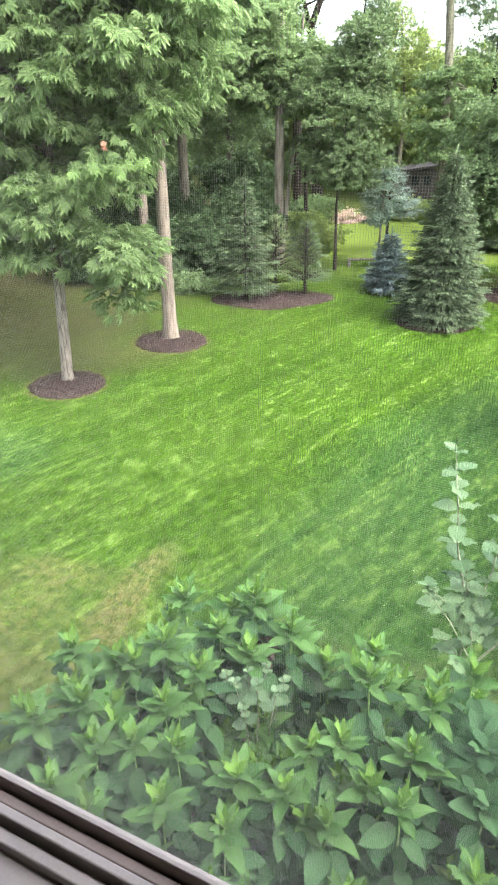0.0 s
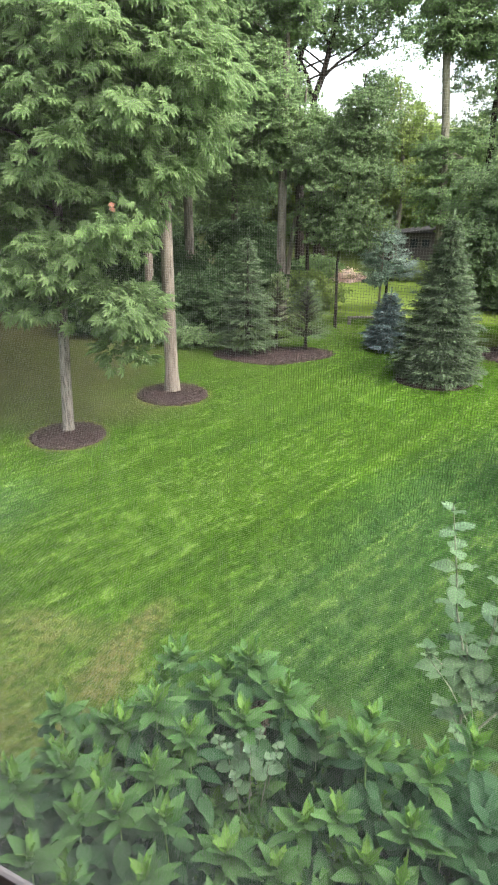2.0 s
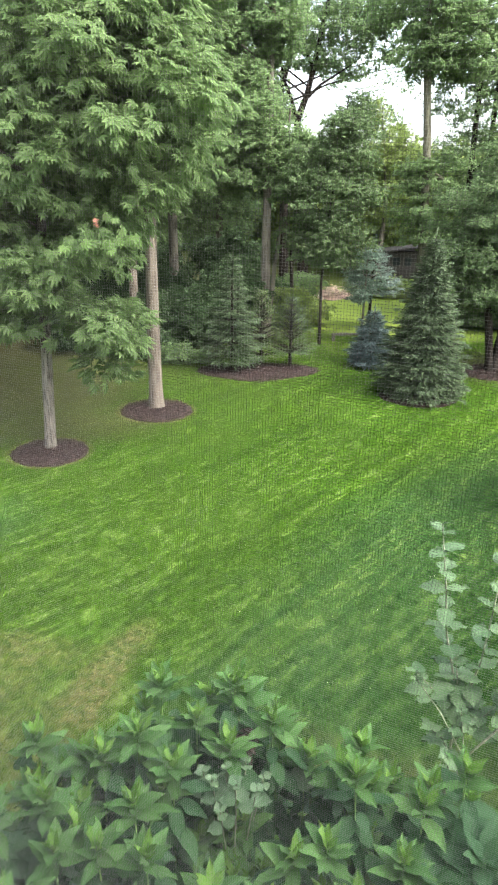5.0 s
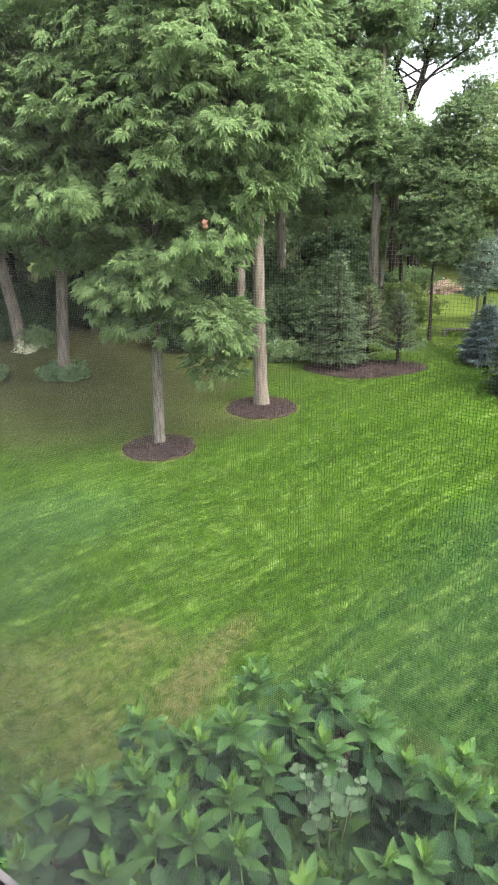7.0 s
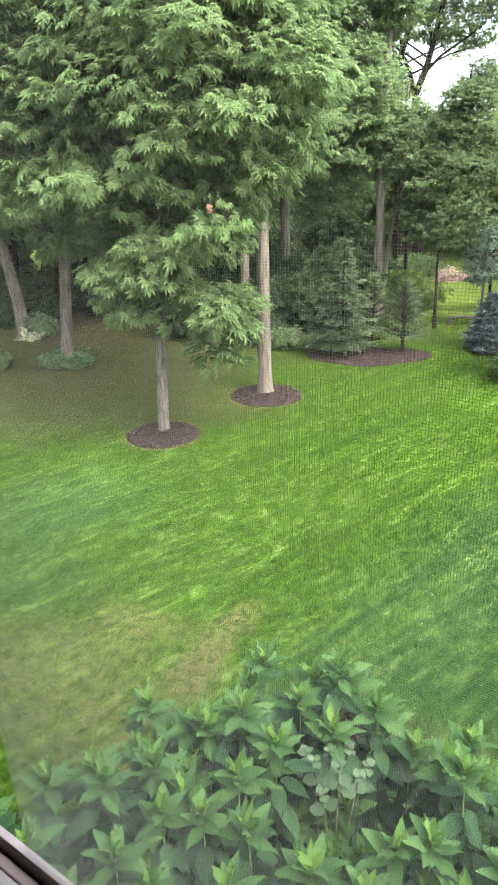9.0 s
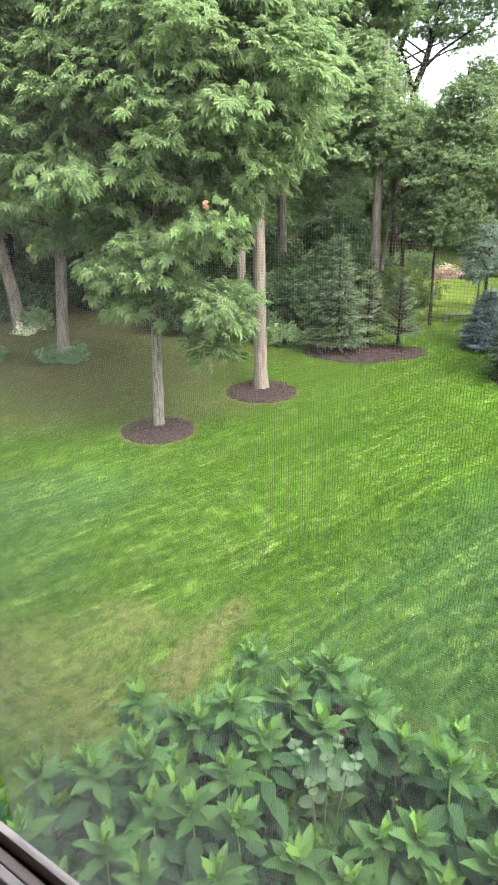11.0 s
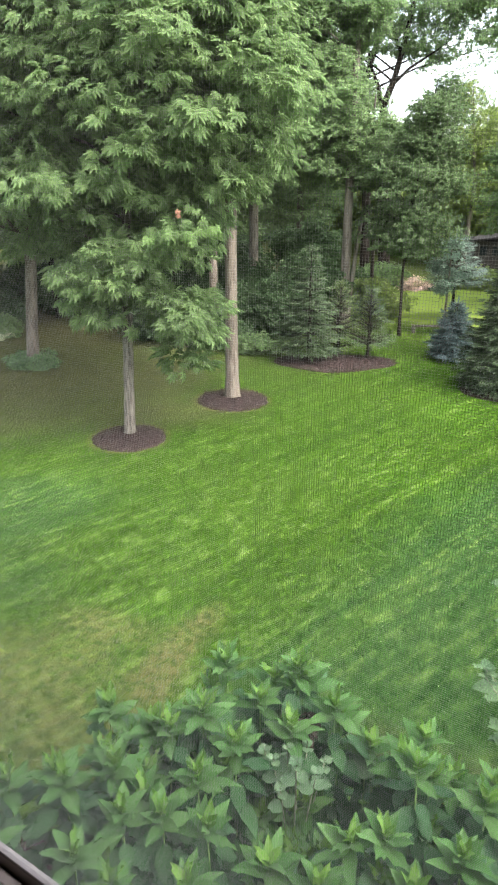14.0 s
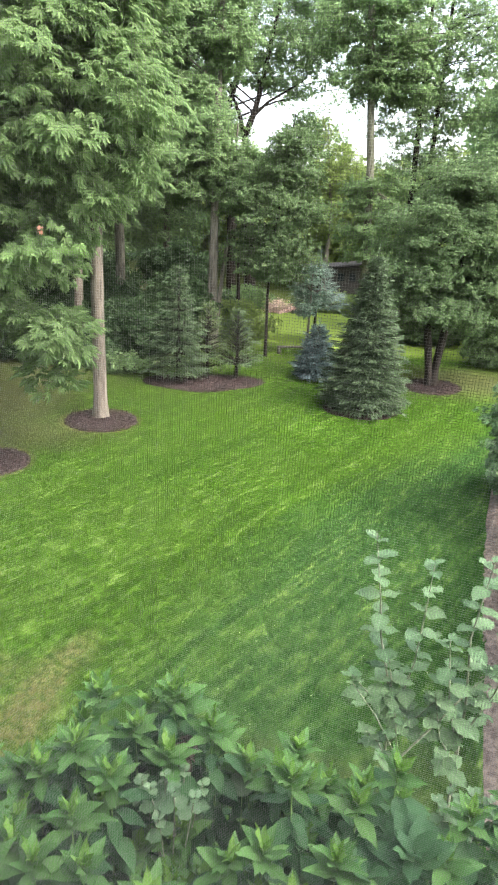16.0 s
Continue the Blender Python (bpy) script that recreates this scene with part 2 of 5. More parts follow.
M = {
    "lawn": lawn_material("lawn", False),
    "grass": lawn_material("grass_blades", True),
    "mulch": surface("bark_mulch", (0.012, 0.008, 0.007), (0.048, 0.032, 0.029), 12, 60, 0.95, 1.0, 0.03, specular=0.15),
    "mulch_pale": surface("pale_pinkish_mulch", (0.085, 0.066, 0.054), (0.24, 0.19, 0.158), 12, 60, 0.95, 1.0, 0.03, specular=0.15),
    "bark_pale": bark_material("pale_shaggy_bark", (0.060, 0.049, 0.039), (0.175, 0.148, 0.120), 12),
    "bark_grey": bark_material("grey_furrowed_bark", (0.032, 0.028, 0.023), (0.20, 0.178, 0.150), 26, (0.11, 0.105, 0.085)),
    "bark_dark": bark_material("dark_bark", (0.009, 0.007, 0.006), (0.034, 0.027, 0.022), 14),
    "bark_tall": bark_material("tall_mossy_bark", (0.060, 0.058, 0.040), (0.17, 0.165, 0.115), 12),
    "bark_far": bark_material("far_bark", (0.065, 0.057, 0.046), (0.22, 0.195, 0.160), 10),
    "leaf_hickory": leaf_material("compound_leaves", (0.122, 0.192, 0.080), (0.200, 0.286, 0.120), specular=0.08, translucent=0.62),
    "leaf_wood": leaf_material("woodland_leaves", (0.144, 0.224, 0.104), (0.252, 0.350, 0.162), specular=0.12, translucent=0.62),
    "leaf_deep": leaf_material("deep_woodland_leaves", (0.138, 0.212, 0.100), (0.236, 0.330, 0.153), specular=0.12, translucent=0.62),
    # shrub leaves with the shade under the trees put into their colour
    "leaf_shade": leaf_material("shrub_leaves_darkened_as_shaded", (0.029, 0.056, 0.025), (0.084, 0.130, 0.060), specular=0.1, translucent=0.45),
    # yellow-green leaves, made paler so that sunlight is in their colour
    "leaf_yellow": leaf_material("sunlit_yellow_leaves", (0.15, 0.215, 0.070), (0.31, 0.39, 0.135), translucent=0.62),
    "leaf_cool": leaf_material("cool_green_leaves", (0.080, 0.130, 0.060), (0.182, 0.256, 0.118), specular=0.12, translucent=0.58),
    "leaf_bush": leaf_material("light_bush_leaves", (0.09, 0.17, 0.08), (0.22, 0.32, 0.16)),
    "leaf_tip": leaf_material("young_bright_leaves", (0.095, 0.165, 0.050), (0.150, 0.235, 0.078)),
    "leaf_pale": leaf_material("pale_blue_green_leaves", (0.115, 0.180, 0.130), (0.26, 0.345, 0.27)),
    "leaf_dead": leaf_material("dead_orange_leaf", (0.28, 0.13, 0.09), (0.38, 0.20, 0.14)),
    "spruce": leaf_material("spruce_needles", (0.022, 0.043, 0.021), (0.104, 0.146, 0.074), translucent=0.1, rough=0.65),
    "blue_spruce": leaf_material("blue_spruce_needles", (0.048, 0.082, 0.080), (0.145, 0.198, 0.194), translucent=0.1, rough=0.65),
    "silver_spruce": leaf_material("silvery_spruce_needles", (0.070, 0.110, 0.090), (0.20, 0.26, 0.215), translucent=0.2, rough=0.65),
    "wispy": leaf_material("wispy_conifer_needles", (0.060, 0.095, 0.040), (0.17, 0.21, 0.095), translucent=0.2, rough=0.7),
    "cup_old": leaf_material("broad_mature_leaves", (0.030, 0.080, 0.034), (0.062, 0.134, 0.054), per_object=True, translucent=0.42, rough=0.7, specular=0.15),
    "cup_young": leaf_material("fresh_top_leaves", (0.054, 0.132, 0.036), (0.098, 0.198, 0.060), per_object=True, translucent=0.42, rough=0.65, specular=0.15),
    "cup_heart": leaf_material("yellow_green_heart_leaves", (0.085, 0.190, 0.030), (0.138, 0.260, 0.050), per_object=True, translucent=0.4, rough=0.55, specular=0.25),
    "cup_dark": leaf_material("dark_withered_leaves", (0.030, 0.022, 0.018), (0.075, 0.060, 0.042), per_object=True, translucent=0.1, rough=0.7),
    "cup_stem": surface("green_stem", (0.10, 0.20, 0.05), (0.20, 0.33, 0.10), 20, 120, 0.6, 0.2, 0.002),
    "pale_leaf": leaf_material("pale_silvery_leaves", (0.062, 0.118, 0.056), (0.130, 0.205, 0.103), per_object=True, translucent=0.3, rough=0.55),
    "grey_leaf": leaf_material("grey_green_round_leaves", (0.058, 0.110, 0.054), (0.116, 0.184, 0.096), per_object=True, translucent=0.25, rough=0.55),
    "twig": surface("grey_green_twig", (0.11, 0.13, 0.08), (0.28, 0.30, 0.21), 30, 150, 0.85, 0.4, 0.004),
    "blossom": leaf_material("cream_blossom", (0.42, 0.45, 0.27), (0.66, 0.66, 0.45), translucent=0.2),
    "pink": leaf_material("pink_blossom", (0.60, 0.42, 0.36), (0.85, 0.68, 0.60), translucent=0.2),
    "vinyl": surface("taupe_vinyl", (0.19, 0.148, 0.130), (0.235, 0.188, 0.165), 12, 200, 0.45, 0.05, 0.001),
    "vinyl_pale": surface("pale_taupe_vinyl", (0.235, 0.203, 0.188), (0.275, 0.240, 0.220), 12, 200, 0.42, 0.05, 0.001),
    "gasket": surface("black_gasket", (0.008, 0.007, 0.007), (0.02, 0.018, 0.017), 20, 200, 0.7, 0.1, 0.001),
    "wire": surface("grey_screen_wire", (0.175, 0.172, 0.165), (0.215, 0.211, 0.204), 20, 200, 0.6, 0.0, 0.001),
    "siding": surface("brown_wood_siding", (0.026, 0.022, 0.021), (0.052, 0.044, 0.042), 6, 60, 0.85, 0.4, 0.006, (1, 1, 6)),
    "roofing": surface("dark_roofing", (0.016, 0.015, 0.016), (0.04, 0.038, 0.038), 8, 80, 0.9, 0.5, 0.01),
    "paint": surface("pale_room_paint", (0.58, 0.55, 0.50), (0.66, 0.63, 0.58), 3, 90, 0.85, 0.05, 0.002),
    "house": surface("house_siding", (0.36, 0.33, 0.29), (0.44, 0.41, 0.37), 4, 70, 0.8, 0.2, 0.004),
    "floorwood": surface("room_floor", (0.16, 0.10, 0.06), (0.26, 0.17, 0.10), 5, 60, 0.5, 0.1, 0.003, (1, 8, 1)),
    "weathered": surface("weathered_wood", (0.035, 0.032, 0.028), (0.095, 0.085, 0.072), 10, 80, 0.9, 0.5, 0.01),
    "white_metal": surface("white_painted_metal", (0.36, 0.37, 0.33), (0.46, 0.47, 0.42), 12, 90, 0.5, 0.1, 0.002),
    "dark_metal": surface("dark_metal", (0.03, 0.03, 0.03), (0.06, 0.06, 0.055), 12, 90, 0.55, 0.1, 0.002),
}
n_ = Nodes("dark_window_glass")
M["glass"] = n_.finish((0.02, 0.025, 0.028), 0.08, None, 0.0, 0.6)


# ---- mesh helpers ----
def mesh_np(name, verts, faces):
    """A mesh from an array of corners and one array of faces (all of three or of four corners)."""
    verts, faces = np.asarray(verts, np.float32), np.asarray(faces, np.int32)
    me = bpy.data.meshes.new(name)
    me.vertices.add(len(verts))
    me.vertices.foreach_set("co", verts.ravel())
    k = faces.shape[1]
    me.loops.add(faces.size)
    me.loops.foreach_set("vertex_index", faces.ravel())
    me.polygons.add(len(faces))
    me.polygons.foreach_set("loop_start", np.arange(0, faces.size, k, dtype=np.int32))
    me.update(calc_edges=True)
    return me


def smooth(me):
    me.polygons.foreach_set("use_smooth", np.ones(len(me.polygons), bool))
    return me


def put(name, me, material, parent=None, label="", at=None):
    """Links a mesh as one object, under a thing if one is given."""
    if material is not None and not me.materials:
        me.materials.append(material)
    ob = new(name, me)
    if parent is not None:
        ob.parent = parent
    if at is not None:
        ob.matrix_basis = at
    if label:
        ob["label"] = label
    return ob


def part(name, bm, material, parent, label=""):
    me = bpy.data.meshes.new(name)
    bm.to_mesh(me)
    bm.free()
    return put(name, me, material, parent, label)


def thing(name, x, y, z=0.0, label="", category="", group="", kind=""):
    ob = new(name)
    ob.empty_display_size = 0.1
    ob.location = (x, y, z)
    return tagged(ob, label, category, group, kind)


def box(bm, lo, hi, bevel=0.0, turn=None):
    lo, hi = Vector(lo), Vector(hi)
    m = Matrix.Translation((lo + hi) / 2) @ Matrix.Diagonal((*(hi - lo), 1))
    made = bmesh.ops.create_cube(bm, size=1, matrix=(turn @ m) if turn is not None else m)["verts"]
    if bevel:
        bmesh.ops.bevel(bm, geom=list({e for v in made for e in v.link_edges}), offset=bevel, segments=2, affect="EDGES", profile=0.5)
    return bm


def tube(points, radii, sides=8, rough=0.0, seed=0, flutes=0, close=True):
    """Corners and four-cornered faces of a tapered, slightly uneven tube."""
    rng = np.random.default_rng(seed)
    p, r = np.asarray(points, float), np.asarray(radii, float)
    k = len(p)
    way = np.gradient(p, axis=0)
    way /= np.linalg.norm(way, axis=1)[:, None] + 1e-9
    side = np.cross(way, (0.31, 0.95, 0.05) if abs(way[0, 2]) > 0.5 else (0, 0, 1))
    side /= np.linalg.norm(side, axis=1)[:, None] + 1e-9
    other = np.cross(way, side)
    a = np.linspace(0, 2 * np.pi, sides, endpoint=False)
    wob = 1 + rough * rng.normal(size=(k, sides)) + (rough * 1.5 * np.sin(flutes * a + rng.random() * 6) if flutes else 0)
    ring = r[:, None] * wob
    v = p[:, None] + ring[..., None] * (np.cos(a)[None, :, None] * side[:, None] + np.sin(a)[None, :, None] * other[:, None])
    i, j = np.meshgrid(np.arange(k - 1), np.arange(sides), indexing="ij")
    f = np.stack([i * sides + j, i * sides + (j + 1) % sides, (i + 1) * sides + (j + 1) % sides, (i + 1) * sides + j], -1).reshape(-1, 4)
    v = v.reshape(-1, 3)
    if close:
        v = np.vstack([v, p[-1] + way[-1] * r[-1] * 0.5])
        j = np.arange(sides)
        f = np.vstack([f, np.stack([(k - 1) * sides + j, (k - 1) * sides + (j + 1) % sides, np.full(sides, len(v) - 1), np.full(sides, len(v) - 1)], -1)])
    return v, f


def tube_mesh(name, points, radii, sides=8, rough=0.0, seed=0, flutes=0):
    v, f = tube(points, radii, sides, rough, seed, flutes, False)
    k = len(points)
    me = mesh_np(name, v, f)
    me.validate()
    return smooth(me)


def bend(a, b, sag=0.0, k=6, wiggle=0.0, rng=None):
    """Points of a bowed line from a to b."""
    a, b = np.asarray(a, float), np.asarray(b, float)
    s = np.linspace(0, 1, k)[:, None]
    p = a + (b - a) * s
    p[:, 2] += sag * 4 * s[:, 0] * (1 - s[:, 0])
    if wiggle:
        p[1:-1] += rng.normal(scale=wiggle, size=(k - 2, 3))
    return p


def frames_of(way, up):
    """Turns whose y axis is way and whose z axis leans to up."""
    y = way / (np.linalg.norm(way, axis=1)[:, None] + 1e-9)
    x = np.cross(y, up)
    x /= np.linalg.norm(x, axis=1)[:, None] + 1e-9
    return np.stack([x, y, np.cross(x, y)], -1)


def scatter(template, place, turn, size):
    """Copies of a small template, joined: its corners and faces, n places, n turns, n sizes."""
    tv, tf = template
    v = np.einsum("nij,kj->nki", turn, tv) * np.asarray(size)[:, None, None] + place[:, None]
    f = tf[None] + (np.arange(len(place)) * len(tv))[:, None, None]
    return v.reshape(-1, 3), f.reshape(-1, tf.shape[1])


def leaflet(width, fold=0.10, droop=0.12):
    v = np.array([(0, 0, 0), (-width, 0.42, fold), (0, 1, -droop), (width, 0.42, fold)], float)
    return v, np.array([(0, 2, 1), (0, 3, 2)])


def sprig(leaves, width, seed, reach=0.6):
    """A small bunch of simple leaves at a twig's end, one unit across."""
    rng = np.random.default_rng(seed)
    base, tri = leaflet(width)
    vs, fs = [], []
    for i in range(leaves):
        a = 2 * math.pi * (i + rng.random() * 0.6) / leaves
        way = np.array([[math.sin(a), math.cos(a) + 0.4, rng.uniform(-0.6, 0.25)]])
        r = frames_of(way, np.array([[rng.normal() * 0.3, rng.normal() * 0.3, 1.0]]))[0]
        vs.append(base @ r.T * rng.uniform(0.38, 0.6) + np.array([rng.normal() * 0.12, reach * rng.random() * 0.6, rng.normal() * 0.1]))
        fs.append(tri + 4 * i)
    return np.vstack(vs), np.vstack(fs)



def fan(angles, width, droop):
    """A leaf on a stalk whose leaflets spread like fingers, one unit long."""
    vs, fs = [], []
    base, tri = leaflet(width)
    for i, a in enumerate(angles):
        a = radians(a)
        way = np.array([[math.sin(a), math.cos(a), -droop]])
        r = frames_of(way, np.array([[0, -0.2, 1.0]]))[0]
        vs.append(base @ r.T * (0.62 - 0.16 * abs(a)) + np.array([0, 0.36 - 0.06 * abs(a), 0.0]))
        fs.append(tri + 4 * i)
    return np.vstack(vs), np.vstack(fs)


HICKORY = fan((-92, -58, -27, 0, 27, 58, 92), 0.165, 0.16)
SPRIGS = [sprig(8, 0.27, 3), sprig(9, 0.30, 5)]


def crown_points(rng, blobs, pads):
    """Centres of leaf pads, mostly near the outside of the blobs (x, y, z, rx, ry, rz), and the way out of the crown."""
    share = np.array([b[3] * b[4] + b[4] * b[5] + b[3] * b[5] for b in blobs])
    which = rng.choice(len(blobs), pads, p=share / share.sum())
    b = np.array(blobs)[which]
    d = rng.normal(size=(pads, 3))
    d /= np.linalg.norm(d, axis=1)[:, None]
    r = rng.uniform(0.25, 1.0, pads) ** 0.45
    r *= 1 + 0.10 * rng.normal(size=pads)
    return b[:, :3] + d * r[:, None] * b[:, 3:], d


def crown_mesh(name, seed, blobs, pads, per_pad, template, size, pad_size, droop=0.35):
    """A crown of leaf pads with gaps between them."""
    rng = np.random.default_rng(seed)
    c, out = crown_points(rng, blobs, pads)
    n = pads * per_pad
    pad = np.repeat(np.arange(pads), per_pad)
    scale = pad_size * rng.uniform(0.6, 1.35, pads)
    d = rng.normal(size=(n, 3))
    d /= np.linalg.norm(d, axis=1)[:, None]
    d *= (rng.random(n) ** 0.4)[:, None]
    off = d * scale[pad][:, None] * np.array([1.0, 1.0, 0.42])
    off[:, 2] -= 0.25 * (off[:, 0] ** 2 + off[:, 1] ** 2) / scale[pad]
    place = c[pad] + off
    way = off * np.array([1, 1, 0.4]) + 0.35 * out[pad] * scale[pad][:, None] + rng.normal(scale=0.25, size=(n, 3)) * scale[pad][:, None]
    way /= np.linalg.norm(way, axis=1)[:, None]
    way[:, 2] -= droop
    up = np.array([0, 0, 1.0]) + 0.35 * rng.normal(size=(n, 3)) + 0.75 * out[pad]
    v, f = scatter(template, place, frames_of(way, up), size * rng.uniform(0.7, 1.25, n))
    return mesh_np(name, v, f), c


def tree(name, x, y, trunk, radii, blobs, pads, per_pad, template, leaf_size, pad_size, leaf, bark, label, seed, limbs=8, sides=12,
         group="", droop=0.35, rough=0.03, flutes=0):
    """A tree: tapered trunk, limbs out to the leaf pads, and a crown. Places are relative to its foot."""
    root = thing(name, x, y, 0, label, "tree", group)
    put("trunk", tube_mesh("trunk", trunk, radii, sides, rough, seed, flutes), bark, root)
    me, c = crown_mesh("crown", seed, blobs, pads, per_pad, template, leaf_size, pad_size, droop)
    put("crown", me, leaf, root)
    rng = np.random.default_rng(seed + 7)
    t = np.asarray(trunk, float)
    far = np.argsort(-np.linalg.norm(c[:, :2] - t[-1, :2], axis=1))
    for k in far[: limbs * 3 : 3][:limbs]:
        h = max(t[:, 2].max() * 0.35, min(c[k][2] - 0.5 * np.linalg.norm(c[k][:2] - t[-1][:2]) * 0.8, t[:, 2].max() * 0.97))
        foot = np.array([np.interp(h, t[:, 2], t[:, n]) for n in range(3)])
        r = np.interp(h, t[:, 2], radii) * 0.34
        put("limb", tube_mesh("limb", bend(foot, c[k], 0.25, 7, 0.05, rng), np.linspace(r, 0.012, 7), 6, 0.05, int(k)), bark, root)
    return root


# ---- ground ----
def ground():
    """One sheet out to the horizon, finer near the house."""
    xs = np.concatenate([-np.geomspace(2500, 42, 14), np.linspace(-40, 40, 161), np.geomspace(42, 2500, 14)])
    ys = np.concatenate([-np.geomspace(2500, 12, 10), np.linspace(-10, 50, 121), np.geomspace(52, 2500, 14)])
    X, Y = np.meshgrid(xs, ys, indexing="ij")
    near = np.exp(-((X / 30) ** 2) - ((Y - 15) / 30) ** 2)
    Z = 0.03 * np.sin(X * 0.9 + 1.3 * np.sin(Y * 0.5)) * np.sin(Y * 0.7 + 0.4) * near - 0.02
    nx, ny = len(xs), len(ys)
    i, j = np.meshgrid(np.arange(nx - 1), np.arange(ny - 1), indexing="ij")
    f = np.stack([i * ny + j, (i + 1) * ny + j, (i + 1) * ny + j + 1, i * ny + j + 1], -1).reshape(-1, 4)
    ob = put("ground", smooth(mesh_np("ground", np.stack([X, Y, Z], -1).reshape(-1, 3), f)), M["lawn"])
    return tagged(ob, "mown green lawn with dry worn patches running to the woods", "lawn", kind="structure")


def grass(count):
    """Short blades over the lawn that is seen."""
    rng = np.random.default_rng(11)
    y = 3.0 + 21.7 * rng.random(count) ** 1.25
    x = rng.uniform(-0.62, 0.62, count) * (y + 3.0)
    keep = (x > -11.5) & (x < 9.5)
    for rx, ry, r in RINGS:
        keep &= (x - rx) ** 2 + (y - ry) ** 2 > r * r
    u, w = (x - 6.2) * math.cos(1.1) + (y - 7.3) * math.sin(1.1), -(x - 6.2) * math.sin(1.1) + (y - 7.3) * math.cos(1.1)
    keep &= (u / 6.0) ** 4 + (w / 1.3) ** 4 > 1
    keep &= ~(((x - 1.4) / 2.1) ** 2 + ((y - 19.6) / 1.2) ** 2 < 1) & ~(((x - 5.57) / 1.25) ** 2 + ((y - 16.6) / 0.9) ** 2 < 1)
    x, y = x[keep], y[keep]
    n = len(x)
    a = rng.uniform(0, 2 * np.pi, n)
    w = rng.uniform(0.005, 0.010, n) * (0.7 + y / 16)
    h = rng.uniform(0.006, 0.026, n)
    reach = rng.uniform(0.03, 0.07, n)
    base = np.stack([x, y, rng.uniform(-0.002, 0.008, n)], -1)
    side = np.stack([-np.sin(a) * w, np.cos(a) * w, 0 * a], -1)
    v = np.stack([base - side, base + np.stack([reach * np.cos(a), reach * np.sin(a), h], -1), base + side], 1)
    v[:, [0, 2]] = v[:, [2, 0]]
    ob = put("grass", mesh_np("grass", v.reshape(-1, 3), np.arange(3 * n)[::-1].reshape(-1, 3)), M["grass"])
    return tagged(ob, "short mown green lawn grass blades", "grass", kind="stuff")


def mulch_bed(outline, height, label, seed, material="mulch"):
    """A low mound of bark mulch with an uneven skin, inside a closed outline of radii round a centre."""
    rng = np.random.default_rng(seed)
    x, y, radius = outline
    rings, sides = 22, 88
    a = np.linspace(0, 2 * np.pi, sides, endpoint=False)
    edge = np.array([radius(t) for t in a]) * (1 + 0.012 * rng.normal(size=sides))
    s = np.linspace(0.02, 1, rings)
    R = s[:, None] * edge
    z = height * (1 - s[:, None] ** 4) + rng.normal(scale=0.012, size=(rings, sides)) * (s[:, None] < 0.97)
    z[-1] = -0.03
    v = np.stack([x + R * np.cos(a), y + R * np.sin(a), z], -1).reshape(-1, 3)
    i, j = np.meshgrid(np.arange(rings - 1), np.arange(sides), indexing="ij")
    f = np.stack([i * sides + j, (i + 1) * sides + j, (i + 1) * sides + (j + 1) % sides, i * sides + (j + 1) % sides], -1).reshape(-1, 4)
    v = np.vstack([v, [x, y, height]])
    cap = np.stack([np.arange(sides), (np.arange(sides) + 1) % sides, np.full(sides, len(v) - 1), np.full(sides, len(v) - 1)], -1)
    me = mesh_np("mulch_bed", v, np.vstack([f, cap]))
    me.validate()
    ob = put("mulch_bed", me, M[material])
    tagged(ob, label, "mulch bed", "mulch beds")
    # loose chips on top
    n = int(260 * edge.mean() ** 2)
    r, t = np.sqrt(rng.random(n)) * 0.97, rng.uniform(0, 2 * np.pi, n)
    e = np.interp(t, a, edge) * r
    p = np.stack([x + e * np.cos(t), y + e * np.sin(t), height * (1 - r**4) + 0.012], -1)
    chip = np.array([(-1, -0.3, 0), (1, -0.3, 0.1), (1, 0.3, 0.2), (-1, 0.3, 0.1)], float)
    v, f = scatter((chip, np.array([(0, 1, 2, 3)])), p, frames_of(rng.normal(size=(n, 3)) * (1, 1, 0.25), rng.normal(size=(n, 3)) * 0.3 + (0, 0, 1)), rng.uniform(0.02, 0.045, n))
    put("mulch_litter", mesh_np("mulch_litter", v, f), M[material], ob)["kind"] = "stuff"
    return ob


ground()
grass(270000)
ring_label = "round dark brown mulch ring at the foot of a tree"
for x, y, r in RINGS:
    mulch_bed((x, y, lambda a, r=r: r), 0.05, ring_label, int(r * 100))
mulch_bed((1.35, 19.55, lambda a: 1 / math.sqrt((math.cos(a) / 1.95) ** 2 + (math.sin(a) / (1.25 if math.sin(a) < 0 else 0.9)) ** 2) * (1 + 0.09 * math.sin(3 * a + 0.4))), 0.07,
          "wide dark mulch bed under young conifers on the lawn", 3)
mulch_bed((5.60, 16.75, lambda a: 1 / math.sqrt((math.cos(a) / 1.05) ** 2 + (math.sin(a) / 0.9) ** 2)), 0.05, "dark mulch ring under a green spruce", 4)
mulch_bed((1.07, 1.48, lambda a: 1 / math.sqrt((math.cos(a + 0.4625) / 4.5) ** 2 + (math.sin(a + 0.4625) / 1.3) ** 2)), 0.05, "dark soil bed under the tall plants along the house", 7)
mulch_bed((8.75, 19.4, lambda a: 1.05 + 0.08 * math.sin(2 * a)), 0.05, "brown mulch ring at the foot of a forked tree", 5)


